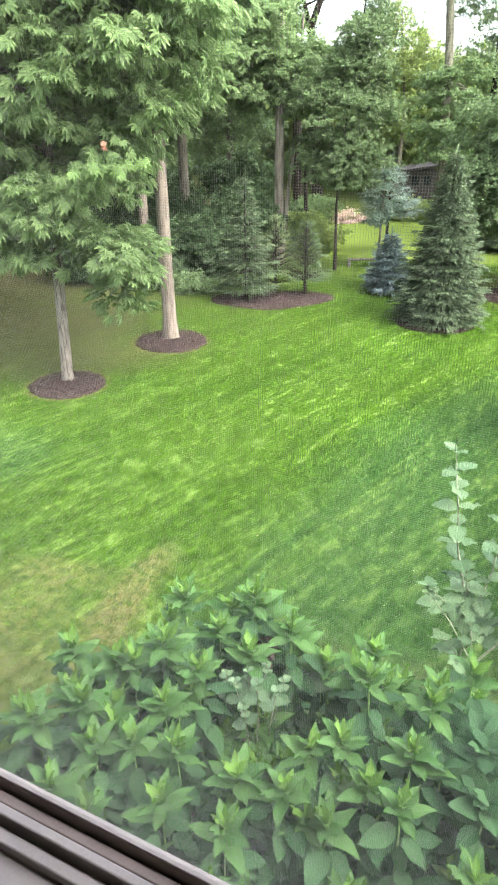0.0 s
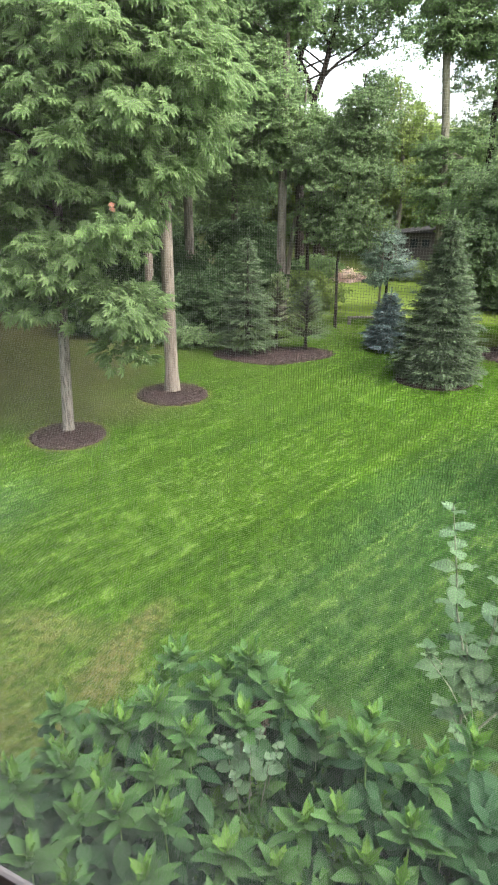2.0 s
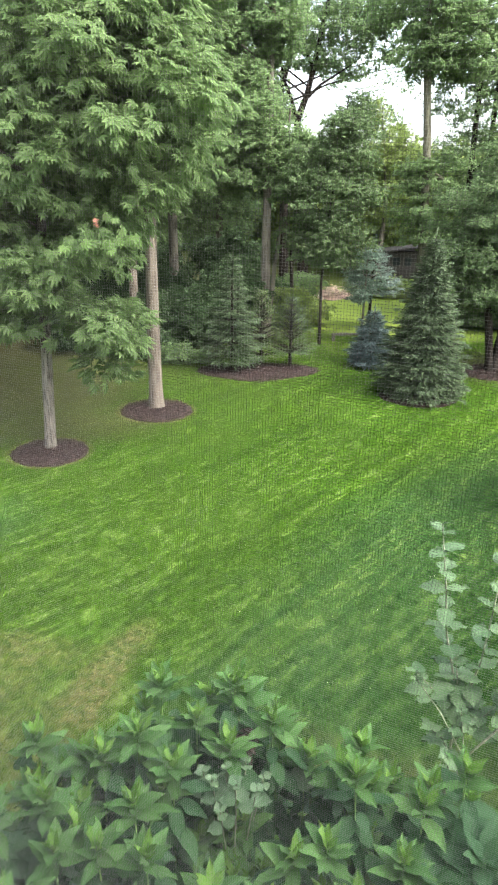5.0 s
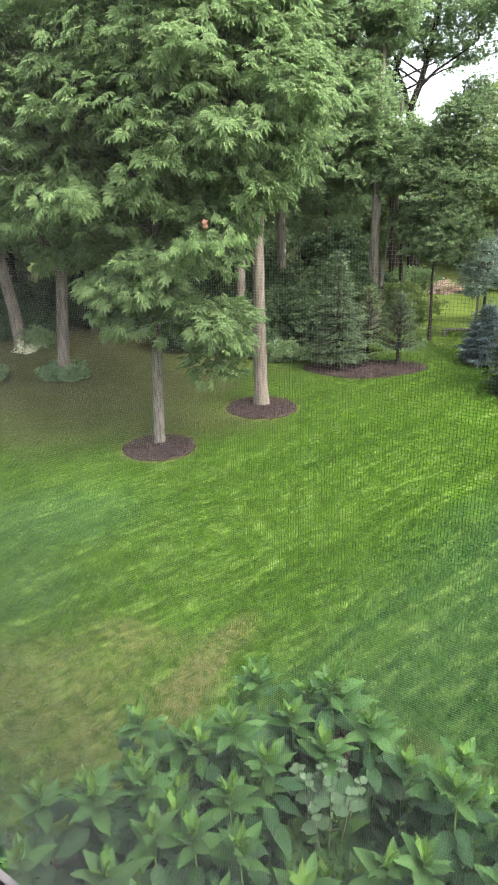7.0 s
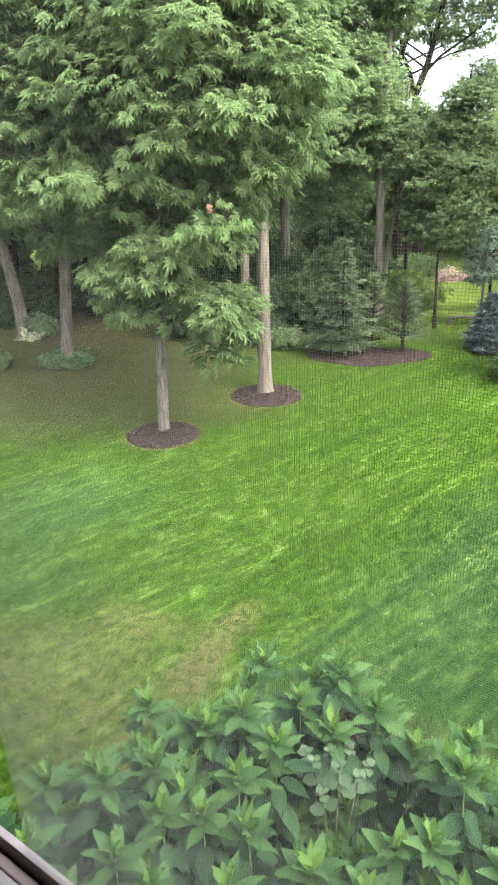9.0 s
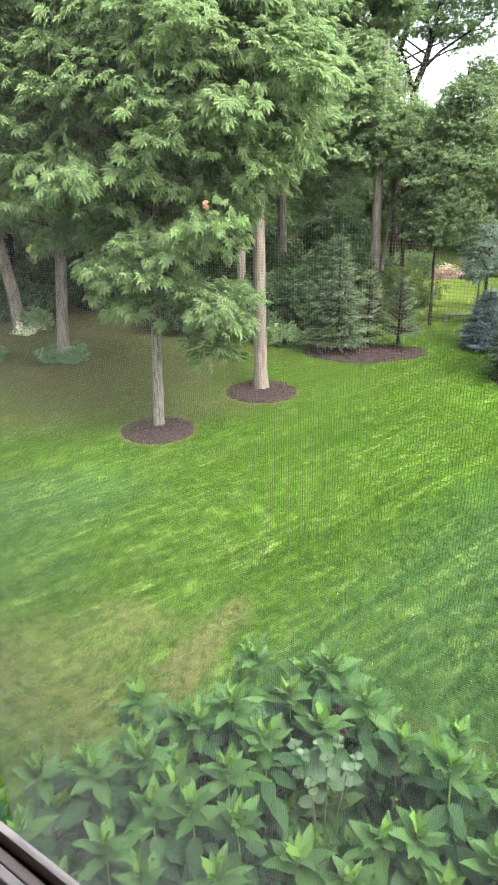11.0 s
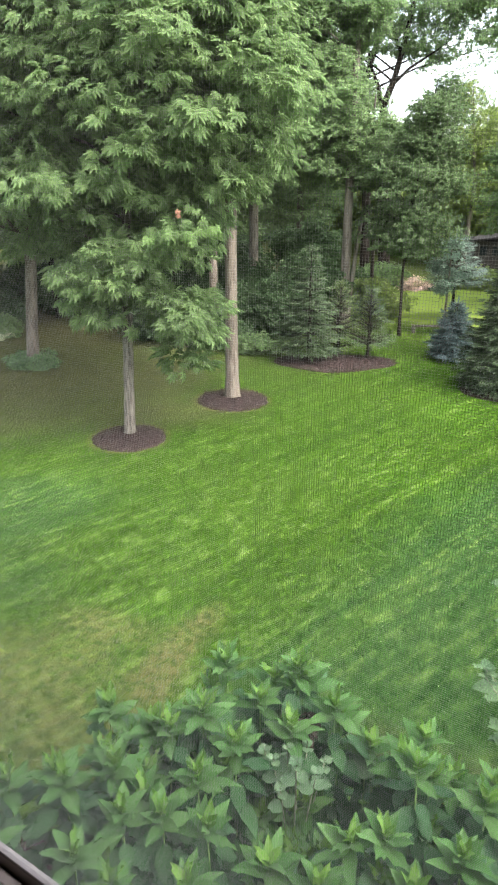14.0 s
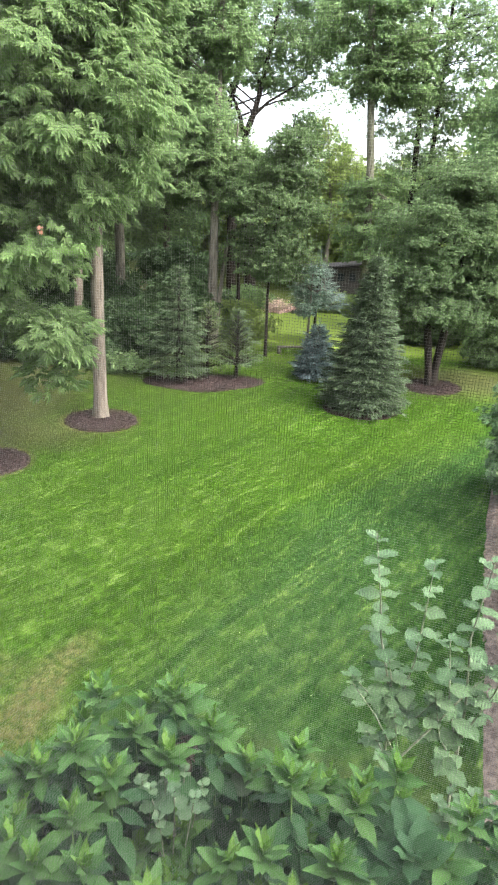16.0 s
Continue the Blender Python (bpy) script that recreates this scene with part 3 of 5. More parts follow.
def petals():
    """Small pale flecks fallen on the grass."""
    rng = np.random.default_rng(15)
    n = 150
    p = np.stack([rng.uniform(-5, 6, n), rng.uniform(5, 19, n), np.full(n, 0.03)], -1)
    p[70:, :2] = np.stack([rng.uniform(0.5, 5, n - 70), rng.uniform(5, 10, n - 70)], -1)
    v, f = scatter(leaflet(0.4), p, frames_of(rng.normal(size=(n, 3)) * (1, 1, 0.2), rng.normal(size=(n, 3)) * 0.3 + (0, 0, 1)), rng.uniform(0.009, 0.020, n))
    tagged(put("petal_litter", mesh_np("petal_litter", v, f), M["blossom"]), "small pale petals scattered on the grass", "petals", kind="stuff")


petals()

# ---- house, room and window ----
OUT, ALONG = Vector((0.4457, 0.8952, 0)), Vector((0.8952, -0.4457, 0))
HOUSE = Matrix((( ALONG.x, OUT.x, 0, 0), (ALONG.y, OUT.y, 0, 0), (0, 0, 1, 0), (0, 0, 0, 1)))   # x along the wall, y out of the house
FACE, INNER = 0.625, 0.50          # outer and inner face of the outside wall
SILL, HEAD, JAMB_A, JAMB_B = 4.05, 5.77, -1.15, 1.65


def house():
    bm = bmesh.new()
    box(bm, (-7, INNER, -0.1), (JAMB_A, FACE, 6.5))
    box(bm, (JAMB_B, INNER, -0.1), (7, FACE, 6.5))
    box(bm, (JAMB_A, INNER, -0.1), (JAMB_B, FACE, SILL - 0.05))
    box(bm, (JAMB_A, INNER, HEAD + 0.03), (JAMB_B, FACE, 6.5))
    wall = part("wall_north", bm, M["house"], None)
    wall.matrix_world = HOUSE
    tagged(wall, "beige house wall with a window opening", "wall", kind="structure")
    for name, lo, hi in (("wall_south", (-3, -4.1, 3.2), (3.4, -4.0, 6.0)), ("wall_west", (-3.1, -4.1, 3.2), (-3.0, INNER, 6.0)), ("wall_east", (3.4, -4.1, 3.2), (3.5, INNER, 6.0))):
        ob = part(name, box(bmesh.new(), lo, hi), M["paint"], None)
        ob.matrix_world = HOUSE
        tagged(ob, "plain pale painted room wall", "wall", kind="structure")
    ob = part("floor", box(bmesh.new(), (-3, -4.0, 3.1), (3.4, INNER, 3.2)), M["floorwood"], None)
    ob.matrix_world = HOUSE
    tagged(ob, "brown wooden room floor", "floor", kind="structure")
    ob = part("ceiling", box(bmesh.new(), (-3.1, -4.1, 6.0), (3.5, INNER, 6.1)), M["paint"], None)
    ob.matrix_world = HOUSE
    tagged(ob, "plain pale ceiling", "ceiling", kind="structure")


def window():
    w = thing("window_1", 0, 0, 0, "taupe vinyl sliding window with an insect screen", "window", kind="structure")
    w.matrix_world = HOUSE @ Matrix.Translation((0, 0, 0.02))

    def bar(name, lo, hi, mat, bevel=0.002, label=""):
        return part(name, box(bmesh.new(), lo, hi, bevel), M[mat], w, label)

    a, b = JAMB_A + 0.03, JAMB_B - 0.03
    bar("window_sill", (a, 0.40, 3.985), (b, 0.508, 4.030), "vinyl_pale", 0.004, "pale taupe inner sill")
    bar("track_floor", (a, 0.508, 3.985), (b, 0.597, 4.034), "vinyl", 0.001)
    bar("inner_track", (a, 0.509, 4.030), (b, 0.529, 4.054), "vinyl_pale", 0.003, "pale taupe track rib")
    bar("middle_track", (a, 0.537, 4.030), (b, 0.553, 4.072), "vinyl_pale", 0.003, "pale taupe track rib")
    bar("track_lip", (a, 0.560, 4.030), (b, 0.576, 4.056), "vinyl", 0.002)
    bar("gasket", (a, 0.577, 4.030), (b, 0.583, 4.040), "gasket", 0.001, "black weather strip")
    bar("screen_rail", (a, 0.583, 4.030), (b, 0.5955, 4.076), "vinyl", 0.002, "taupe lower rail of the insect screen")
    # light on the rail's top is put into a strip of paler vinyl
    bar("screen_edge", (a, 0.5835, 4.076), (b, 0.596, 4.080), "vinyl_pale", 0.001, "top edge of the screen rail, coloured paler as if lit")
    bar("screen_rail", (a, 0.580, 5.66), (b, 0.594, 5.70), "vinyl", 0.003)
    bar("jamb", (JAMB_A, 0.42, 3.985), (a, 0.615, HEAD + 0.01), "vinyl", 0.004)
    bar("jamb", (b, 0.42, 3.985), (JAMB_B, 0.615, HEAD + 0.01), "vinyl", 0.004)
    bar("head", (a, 0.42, 5.70), (b, 0.615, HEAD + 0.01), "vinyl", 0.004)
    # the woven screen: each wire a thin square rod
    pitch, half, y = 0.0020, 0.000062, 0.590
    rod = np.array([(-1, -1), (1, -1), (1, 1), (-1, 1)], float) * half
    side = np.array([(0, 1, 5, 4), (1, 2, 6, 5), (2, 3, 7, 6), (3, 0, 4, 7)])
    xs, zs = np.arange(-0.45, 1.05, pitch), np.arange(4.078, 5.66, pitch)
    rng = np.random.default_rng(4)      # the weave is never quite even
    xs, zs = xs + rng.normal(scale=0.05 * pitch, size=len(xs)), zs + rng.normal(scale=0.05 * pitch, size=len(zs))
    up = np.array([[(x + u, y + v, z) for z in (4.07, 5.67) for u, v in rod] for x in xs])
    across = np.array([[(x, y + 2 * half + v, z + u) for x in (-0.46, 1.06) for u, v in rod] for z in zs])
    v = np.vstack([up.reshape(-1, 3), across.reshape(-1, 3)])
    f = (side[None] + 8 * np.arange(len(v) // 8)[:, None, None]).reshape(-1, 4)
    ob = put("insect_screen", mesh_np("insect_screen", v, f), M["wire"], w, "fine grey woven insect screen")
    ob["kind"] = "stuff"


house()
window()

# ---- the near trees ----
hickory = tree("hickory_tree", -3.39, 12.95, [(0, 0, -0.05), (0.01, 0, 0.15), (0.05, 0, 1.0), (0.13, 0, 2.5), (0.25, 0, 4.5), (0.42, 0, 7.0), (0.5, 0, 9.0)],
     [0.16, 0.125, 0.112, 0.105, 0.09, 0.06, 0.02],
     [(0.2, -0.2, 6.3, 2.5, 2.2, 2.6), (0.9, -0.3, 8.2, 2.4, 2.2, 2.6), (-0.2, -0.3, 3.85, 1.0, 1.2, 1.0), (1.3, -0.65, 2.9, 0.8, 0.7, 0.33),
      (1.4, -0.68, 2.55, 0.3, 0.3, 0.3), (1.45, -0.7, 2.25, 0.2, 0.2, 0.35), (2.1, -0.7, 6.75, 1.4, 1.2, 1.7), (-2.6, -0.3, 6.6, 2.2, 1.8, 2.0), (-1.3, 0.5, 7.4, 1.7, 1.4, 1.6), (1.47, -0.7, 2.0, 0.22, 0.2, 0.3)],
     490, 46, HICKORY, 0.335, 0.50, M["leaf_hickory"], M["bark_grey"], "young hickory tree with furrowed grey bark and drooping compound leaves", 21, 12, 14, droop=0.25)
tree("shagbark_tree", -1.42, 15.75, [(0, 0, -0.05), (0, 0, 0.12), (0.0, 0, 0.5), (0.0, 0, 2.0), (0.02, 0, 4.3), (0.05, 0.1, 8.0), (0.1, 0.1, 12.0)],
     [0.27, 0.21, 0.172, 0.155, 0.14, 0.11, 0.05],
     [(-0.2, 0.6, 8.6, 1.9, 2.0, 3.4), (-0.4, 0.6, 5.8, 1.3, 1.3, 1.1)],
     235, 46, HICKORY, 0.335, 0.52, M["leaf_hickory"], M["bark_pale"], "tall straight tree with pale pinkish bark on the lawn", 22, 10, 18, droop=0.25, rough=0.02, flutes=9)


def bright_spray(parent, foot, place, seed, material, count=3, size=0.30):
    """A few young leaves at the end of a low twig."""
    rng = np.random.default_rng(seed)
    p = np.tile(np.array(place) - foot, (count, 1)) + rng.normal(scale=0.05, size=(count, 3))
    a = np.linspace(0, 2 * np.pi, count, endpoint=False) + rng.random()
    way = np.stack([np.cos(a), np.sin(a) - 0.4, -0.65 + 0.2 * rng.normal(size=count)], -1)
    turn, sizes = frames_of(way, np.tile((0, -1.0, 0.7), (count, 1))), size * rng.uniform(0.85, 1.15, count)
    for k in range(count):
        v, f = scatter(HICKORY, p[k : k + 1], turn[k : k + 1], sizes[k : k + 1])
        put("leaf", mesh_np("leaf", v, f), material, parent, "bright young leaf" if count > 2 else "withered orange leaf")


FOOT = np.array((-3.39, 12.95, 0))
for k, place in enumerate(((-2.0, 10.5, 4.42), (-1.37, 10.4, 4.41), (-1.06, 10.5, 4.51), (-1.44, 10.7, 4.76))):
    bright_spray(hickory, FOOT, place, k + 3, M["leaf_tip" if k < 3 else "leaf_hickory"], 3, 0.27)
bright_spray(hickory, FOOT, (-1.69, 10.7, 4.77), 9, M["leaf_dead"], 2, 0.15)

# ---- woodland trees with their own trunks ----
W = SPRIGS
tree("woodland_tree", -7.75, 18.35, [(0.0, 0, -0.05), (-0.01, 0, 0.3), (0.1, 0, 1.5), (0.28, 0, 3.0), (0.35, 0, 7.0), (0.4, 0, 11)], [0.24, 0.19, 0.175, 0.16, 0.13, 0.05],
     [(0.2, 0, 6.4, 3.0, 2.6, 2.9), (-1.6, -0.6, 4.9, 1.5, 1.5, 1.0), (1.6, -0.6, 5.0, 1.3, 1.3, 1.0)], 210, 40, HICKORY, 0.345, 0.58, M["leaf_hickory"], M["bark_pale"],
     "grey-trunked tree ringed by low plants at the woods' edge", 31, 8, droop=0.25)
tree("woodland_tree", -11.0, 22.2, [(0, 0, -0.05), (-0.02, 0, 0.3), (-0.1, 0, 1.5), (-0.35, 0, 3.4), (-0.8, 0, 8.0), (-1, 0, 13)], [0.30, 0.24, 0.21, 0.19, 0.15, 0.05],
     [(-0.6, 0, 9.0, 3.6, 3.2, 4.2), (0.4, -0.8, 5.2, 2.4, 2.0, 1.5)], 230, 22, W[0], 0.46, 0.75, M["leaf_deep"], M["bark_pale"], "leaning thick-trunked tree in deep shade", 32, 8)
tree("woodland_tree", -3.0, 24.0, [(0, 0, -0.05), (0, 0, 1.0), (0.01, 0, 3.7), (0.1, 0, 9.0), (0.1, 0, 14)], [0.22, 0.17, 0.15, 0.11, 0.04],
     [(0, 0.3, 9.6, 3.0, 2.6, 4.4)], 220, 60, W[1], 0.225, 0.66, M["leaf_deep"], M["bark_pale"], "slim pale-barked tree at the woods' edge", 33, 6)
tree("woodland_tree", -1.95, 30.0, [(0, 0, -0.05), (0, 0, 1.5), (0.0, 0, 4), (0.1, 0, 9.0), (0.1, 0, 15)], [0.28, 0.22, 0.2, 0.15, 0.04],
     [(0, 0, 10.5, 3.6, 3.0, 5.2)], 240, 44, W[0], 0.30, 0.75, M["leaf_deep"], M["bark_far"], "tall woodland tree behind the lawn", 34, 6)
tree("woodland_tree", 1.9, 25.0, [(0.02, 0, -0.05), (0.0, 0, 1.2), (-0.02, 0, 4), (0.0, 0, 9.0), (0.1, 0, 15)], [0.25, 0.19, 0.165, 0.12, 0.04],
     [(-1.5, 0.5, 7.5, 2.2, 2.4, 2.2), (-1.9, 0.5, 11.2, 1.7, 1.8, 2.2), (0.0, -0.2, 11.6, 1.0, 1.0, 2.6), (0.8, 0.3, 6.2, 1.4, 1.2, 1.0)], 320, 66, W[1], 0.205, 0.62, M["leaf_wood"], M["bark_far"], "tall woodland tree with a grey-brown trunk", 35, 8)
tree("woodland_tree", 2.35, 25.3, [(-0.34, 0, -0.05), (-0.2, 0, 1.4), (-0.1, 0, 2.6), (0.12, 0, 4.4), (0.3, 0, 8)], [0.13, 0.095, 0.08, 0.065, 0.03],
     [(0.6, 0.2, 6.2, 1.6, 1.4, 1.1)], 100, 34, W[0], 0.27, 0.55, M["leaf_wood"], M["bark_far"], "thin crooked tree beside a thicker trunk", 36, 4, 8)
tree("woodland_tree", 3.85, 23.5, [(0, 0, -0.05), (-0.02, 0, 1.0), (-0.05, 0, 2.2), (0.1, 0, 4.5), (0.55, 0, 8.2)], [0.07, 0.05, 0.044, 0.038, 0.015],
     [(0.1, 0.3, 5.2, 1.7, 1.5, 2.1), (0.1, 0.4, 3.5, 1.3, 0.8, 0.8), (0.6, 0, 7.0, 0.95, 0.9, 1.1), (0.85, 0, 7.9, 0.4, 0.4, 0.5)], 225, 38, W[1], 0.165, 0.58, M["leaf_cool"], M["bark_dark"], "small thin-trunked tree with a rounded green crown", 37, 6, 8)
forked = tree("forked_tree", 8.75, 19.5, [(-0.05, 0, -0.05), (-0.12, 0, 0.5), (-0.30, 0, 1.6), (-0.6, 0.1, 3.4), (-0.8, 0.2, 5.2)], [0.16, 0.12, 0.112, 0.088, 0.024],
     [(0.2, 0, 4.5, 2.6, 2.3, 1.8), (1.2, 0, 5.7, 2.2, 1.9, 1.4), (-0.9, -0.4, 2.7, 1.3, 1.2, 0.8), (1.7, -0.3, 3.0, 1.5, 1.3, 1.1), (0.3, -0.8, 2.9, 1.3, 0.9, 0.7)], 400, 46, W[0], 0.23, 0.52, M["leaf_cool"], M["bark_dark"],
     "dark forked tree with a dense green crown over mulch", 38, 6)
put("trunk", tube_mesh("trunk", [(0.08, 0, -0.05), (0.09, 0, 0.5), (0.20, 0, 1.7), (0.45, 0.1, 3.4), (0.6, 0.2, 5.0)], [0.16, 0.128, 0.12, 0.088, 0.024], 10, 0.03, 5), M["bark_dark"], forked)
put("trunk", tube_mesh("trunk", [(0.10, 0.1, -0.05), (0.16, 0.12, 0.6), (0.38, 0.2, 1.8), (0.3, 0.3, 3.6), (0.2, 0.3, 5.2)], [0.112, 0.088, 0.08, 0.064, 0.024], 10, 0.03, 6), M["bark_dark"], forked)
tree("tall_tree", 8.9, 28.5, [(0, 0, -0.05), (-0.05, 0, 3.0), (-0.3, 0, 7.0), (-0.9, 0, 12.5), (-1.2, 0, 17)], [0.26, 0.18, 0.16, 0.13, 0.05],
     [(-0.9, -0.3, 13.2, 2.2, 1.8, 2.9), (0.7, 0.2, 11.0, 1.5, 1.4, 1.5), (0.2, 0, 5.2, 1.7, 1.6, 1.8), (-0.6, -0.4, 10.4, 0.8, 0.7, 0.9)], 270, 26, W[1], 0.26, 0.55, M["leaf_wood"], M["bark_tall"],
     "tall straight trunk with leafy top against the sky", 39, 8)
tree("tall_tree", 11.1, 30.0, [(0, 0, -0.05), (0, 0, 5.0), (-0.1, 0, 9.5), (-0.2, 0, 17)], [0.2, 0.14, 0.10, 0.04],
     [(0.2, 0, 12.6, 2.2, 2.2, 2.8), (0, 0, 7.0, 2.0, 1.8, 1.3), (-0.6, 0, 9.4, 1.8, 1.5, 1.4)], 290, 14, W[0], 0.22, 0.65, M["leaf_wood"], M["bark_dark"], "slim dark tree with sparse leaves against the sky", 40, 10)
tree("tall_tree", 12.0, 30.6, [(0, 0, -0.05), (0, 0, 5.0), (0.0, 0, 9.5), (0.1, 0, 17)], [0.2, 0.13, 0.10, 0.04],
     [(0.8, 0, 12.4, 2.2, 2.2, 3.4), (0.4, 0, 7.0, 2.0, 1.8, 1.4), (0.4, 0, 9.6, 1.7, 1.5, 1.3)], 290, 14, W[1], 0.22, 0.65, M["leaf_wood"], M["bark_dark"], "slim dark tree with sparse leaves against the sky", 41, 10)
tree("garden_tree", 10.2, 42.0, [(0, 0, -0.05), (0, 0, 2.5), (0.1, 0, 5.0), (-0.6, 0, 10.2)], [0.2, 0.15, 0.10, 0.02],
     [(0.2, 0, 5.4, 1.5, 1.3, 2.2), (-0.5, 0, 8.1, 0.9, 0.8, 1.2), (-0.9, 0, 9.9, 0.7, 0.7, 0.9), (0.9, 0, 8.0, 0.8, 0.7, 1.2)], 180, 15, W[0], 0.26, 0.6, M["leaf_yellow"], M["bark_far"], "slim tree with bright yellow-green leaves by the far lawn", 43, 5)
tree("garden_tree", 5.6, 24.4, [(0, 0, -0.05), (0, 0, 1.0), (0.02, 0, 2.0), (0, 0, 3.4)], [0.05, 0.04, 0.03, 0.01],
     [(-0.1, 0, 3.0, 0.45, 0.4, 0.35), (-0.4, 0, 2.4, 0.45, 0.35, 0.3), (0.35, 0, 2.2, 0.4, 0.35, 0.3), (-0.1, 0, 1.7, 0.5, 0.4, 0.3)], 44, 11, W[1], 0.17, 0.3, M["leaf_pale"], M["bark_far"], "small tree with pale blue-green leaves", 44, 4, 8)
fork = tree("tall_tree", 4.9, 38.0, [(0, 0, -0.05), (-0.3, 0, 5.0), (-0.7, 0, 8.9), (-0.25, 0, 10.0), (0.05, 0, 11.2), (1.4, 0, 18)], [0.36, 0.26, 0.2, 0.16, 0.14, 0.05],
     [(0.2, 0, 14.3, 4.0, 3.0, 2.5), (-3.0, 0, 13.0, 2.4, 2.4, 3.6), (2.6, 0, 18.5, 4.0, 3.0, 2.0), (4.0, 0, 15.0, 3.0, 2.2, 1.8), (-1.6, 0, 9.6, 0.8, 1.0, 0.9), (-0.2, 0, 12.0, 1.6, 1.2, 0.7), (1.7, 0, 11.9, 1.7, 1.2, 0.9), (2.2, 0, 13.5, 2.0, 1.4, 0.8), (4.4, 0, 12.4, 1.2, 1.0, 1.0)], 570, 18, W[0], 0.32, 0.75, M["leaf_wood"], M["bark_dark"],
     "tall open-crowned tree with dark forking limbs", 42, 2)

for points, r in (([(-0.7, 0, 8.7), (-1.0, 0, 9.8), (-1.5, 0.1, 10.9), (-1.9, 0.1, 13.0)], 0.15), ([(-0.25, 0, 9.9), (0.5, 0, 10.6), (1.5, 0, 11.2), (2.3, 0, 11.7)], 0.09), ([(0.05, 0, 11.2), (-0.5, 0.1, 12.6), (-0.6, 0.2, 14.5)], 0.1)):
    put("limb", tube_mesh("limb", points, np.linspace(r, 0.03, len(points)), 7, 0.06, 3), M["bark_dark"], fork)
tree("tall_tree", 4.3, 44.0, [(0, 0, -0.05), (-0.2, 0, 6.0), (-0.6, 0, 11.0), (0.6, 0, 15), (1.8, 0, 19)], [0.34, 0.26, 0.2, 0.14, 0.05],
     [(3.6, 0, 17.2, 4.8, 3.0, 2.6), (-0.6, 0, 15.2, 2.4, 2.0, 1.8), (5.4, 0, 14.6, 1.5, 1.4, 0.7), (5.6, 0, 10.2, 1.3, 1.1, 1.5), (4.2, 0, 9.4, 1.2, 1.1, 0.8), (6.8, 0, 12.6, 1.5, 1.1, 1.7), (3.0, 0, 12.2, 1.3, 1.0, 1.2)], 350, 13, W[0], 0.26, 0.62, M["leaf_wood"], M["bark_dark"],
     "tall thin-crowned tree with sky showing between its leaves", 45, 3)



def bare_trunk(x, y, points, radii, label, seed, bark):
    """A bare stem standing among the trees."""
    root = thing("bare_trunk", x, y, 0, label, "tree trunk", "bare trunks in the woods")
    put("trunk", tube_mesh("trunk", points, radii, 9, 0.05, seed), bark, root)
    rng = np.random.default_rng(seed)
    top = points[-1][2]
    for k in range(5):
        z = top * rng.uniform(0.45, 0.95)
        foot = np.array([np.interp(z, [p[2] for p in points], [p[n] for p in points]) for n in range(3)])
        a = rng.uniform(0, 6.28)
        tip = foot + np.array([math.cos(a) * 0.5, math.sin(a) * 0.5, rng.uniform(-0.3, 0.4)])
        put("twig", tube_mesh("twig", bend(foot, tip, 0.06, 5, 0.03, rng), np.linspace(0.022, 0.006, 5), 5, 0.05, k), bark, root)
    return root


bare_trunk(3.2, 27.5, [(0, 0, -0.05), (-0.1, 0, 3.0), (0.1, 0, 6.5)], [0.09, 0.07, 0.05], "slim dark stem in the shade of the woods", 73, M["bark_dark"])
bare_trunk(-5.2, 27.0, [(0, 0, -0.05), (0.15, 0, 3.0), (0.1, 0, 7.0)], [0.12, 0.1, 0.06], "slim dark stem in the shade of the woods", 74, M["bark_dark"])
bare_trunk(-9.8, 26.0, [(0, 0, -0.05), (-0.1, 0, 3.0), (-0.3, 0, 7.0)], [0.14, 0.11, 0.06], "slim dark stem in the shade of the woods", 75, M["bark_dark"])

# ---- the woods behind: four kinds, repeated ----
wood_kinds = [
    tree("woods_tree", -7.0, 31.0, [(0, 0, -0.1), (0, 0, 4), (0.2, 0, 9), (0.2, 0, 16)], [0.34, 0.26, 0.2, 0.05], [(0, 0, 10.5, 4.2, 3.6, 5.8), (0.5, -0.8, 4.6, 3.2, 2.4, 2.0)], 260, 16, W[0], 0.58, 0.95,
         M["leaf_deep"], M["bark_far"], "tall shaded tree in the woods", 51, 6, group="trees of the woods"),
    tree("woods_tree", -14.5, 29.0, [(0, 0, -0.1), (0, 0, 4), (-0.3, 0, 9), (-0.3, 0, 15)], [0.3, 0.24, 0.18, 0.05], [(0, 0, 9.5, 3.8, 3.6, 5.6), (-1, -1, 4.0, 2.6, 2.4, 2.2)], 250, 16, W[1], 0.57, 0.9,
         M["leaf_wood"], M["bark_dark"], "full leafy tree in the woods", 52, 6, group="trees of the woods"),
    tree("back_tree", 10.5, 52.0, [(0, 0, -0.1), (0, 0, 2), (0.2, 0, 5), (0.2, 0, 7)], [0.3, 0.22, 0.14, 0.04], [(0, 0, 4.6, 3.8, 3.2, 2.9)], 150, 14, W[1], 0.62, 0.9,
         M["leaf_yellow"], M["bark_far"], "low yellow-green tree behind the far lawn", 53, 4, group="bright trees behind the far lawn"),
]
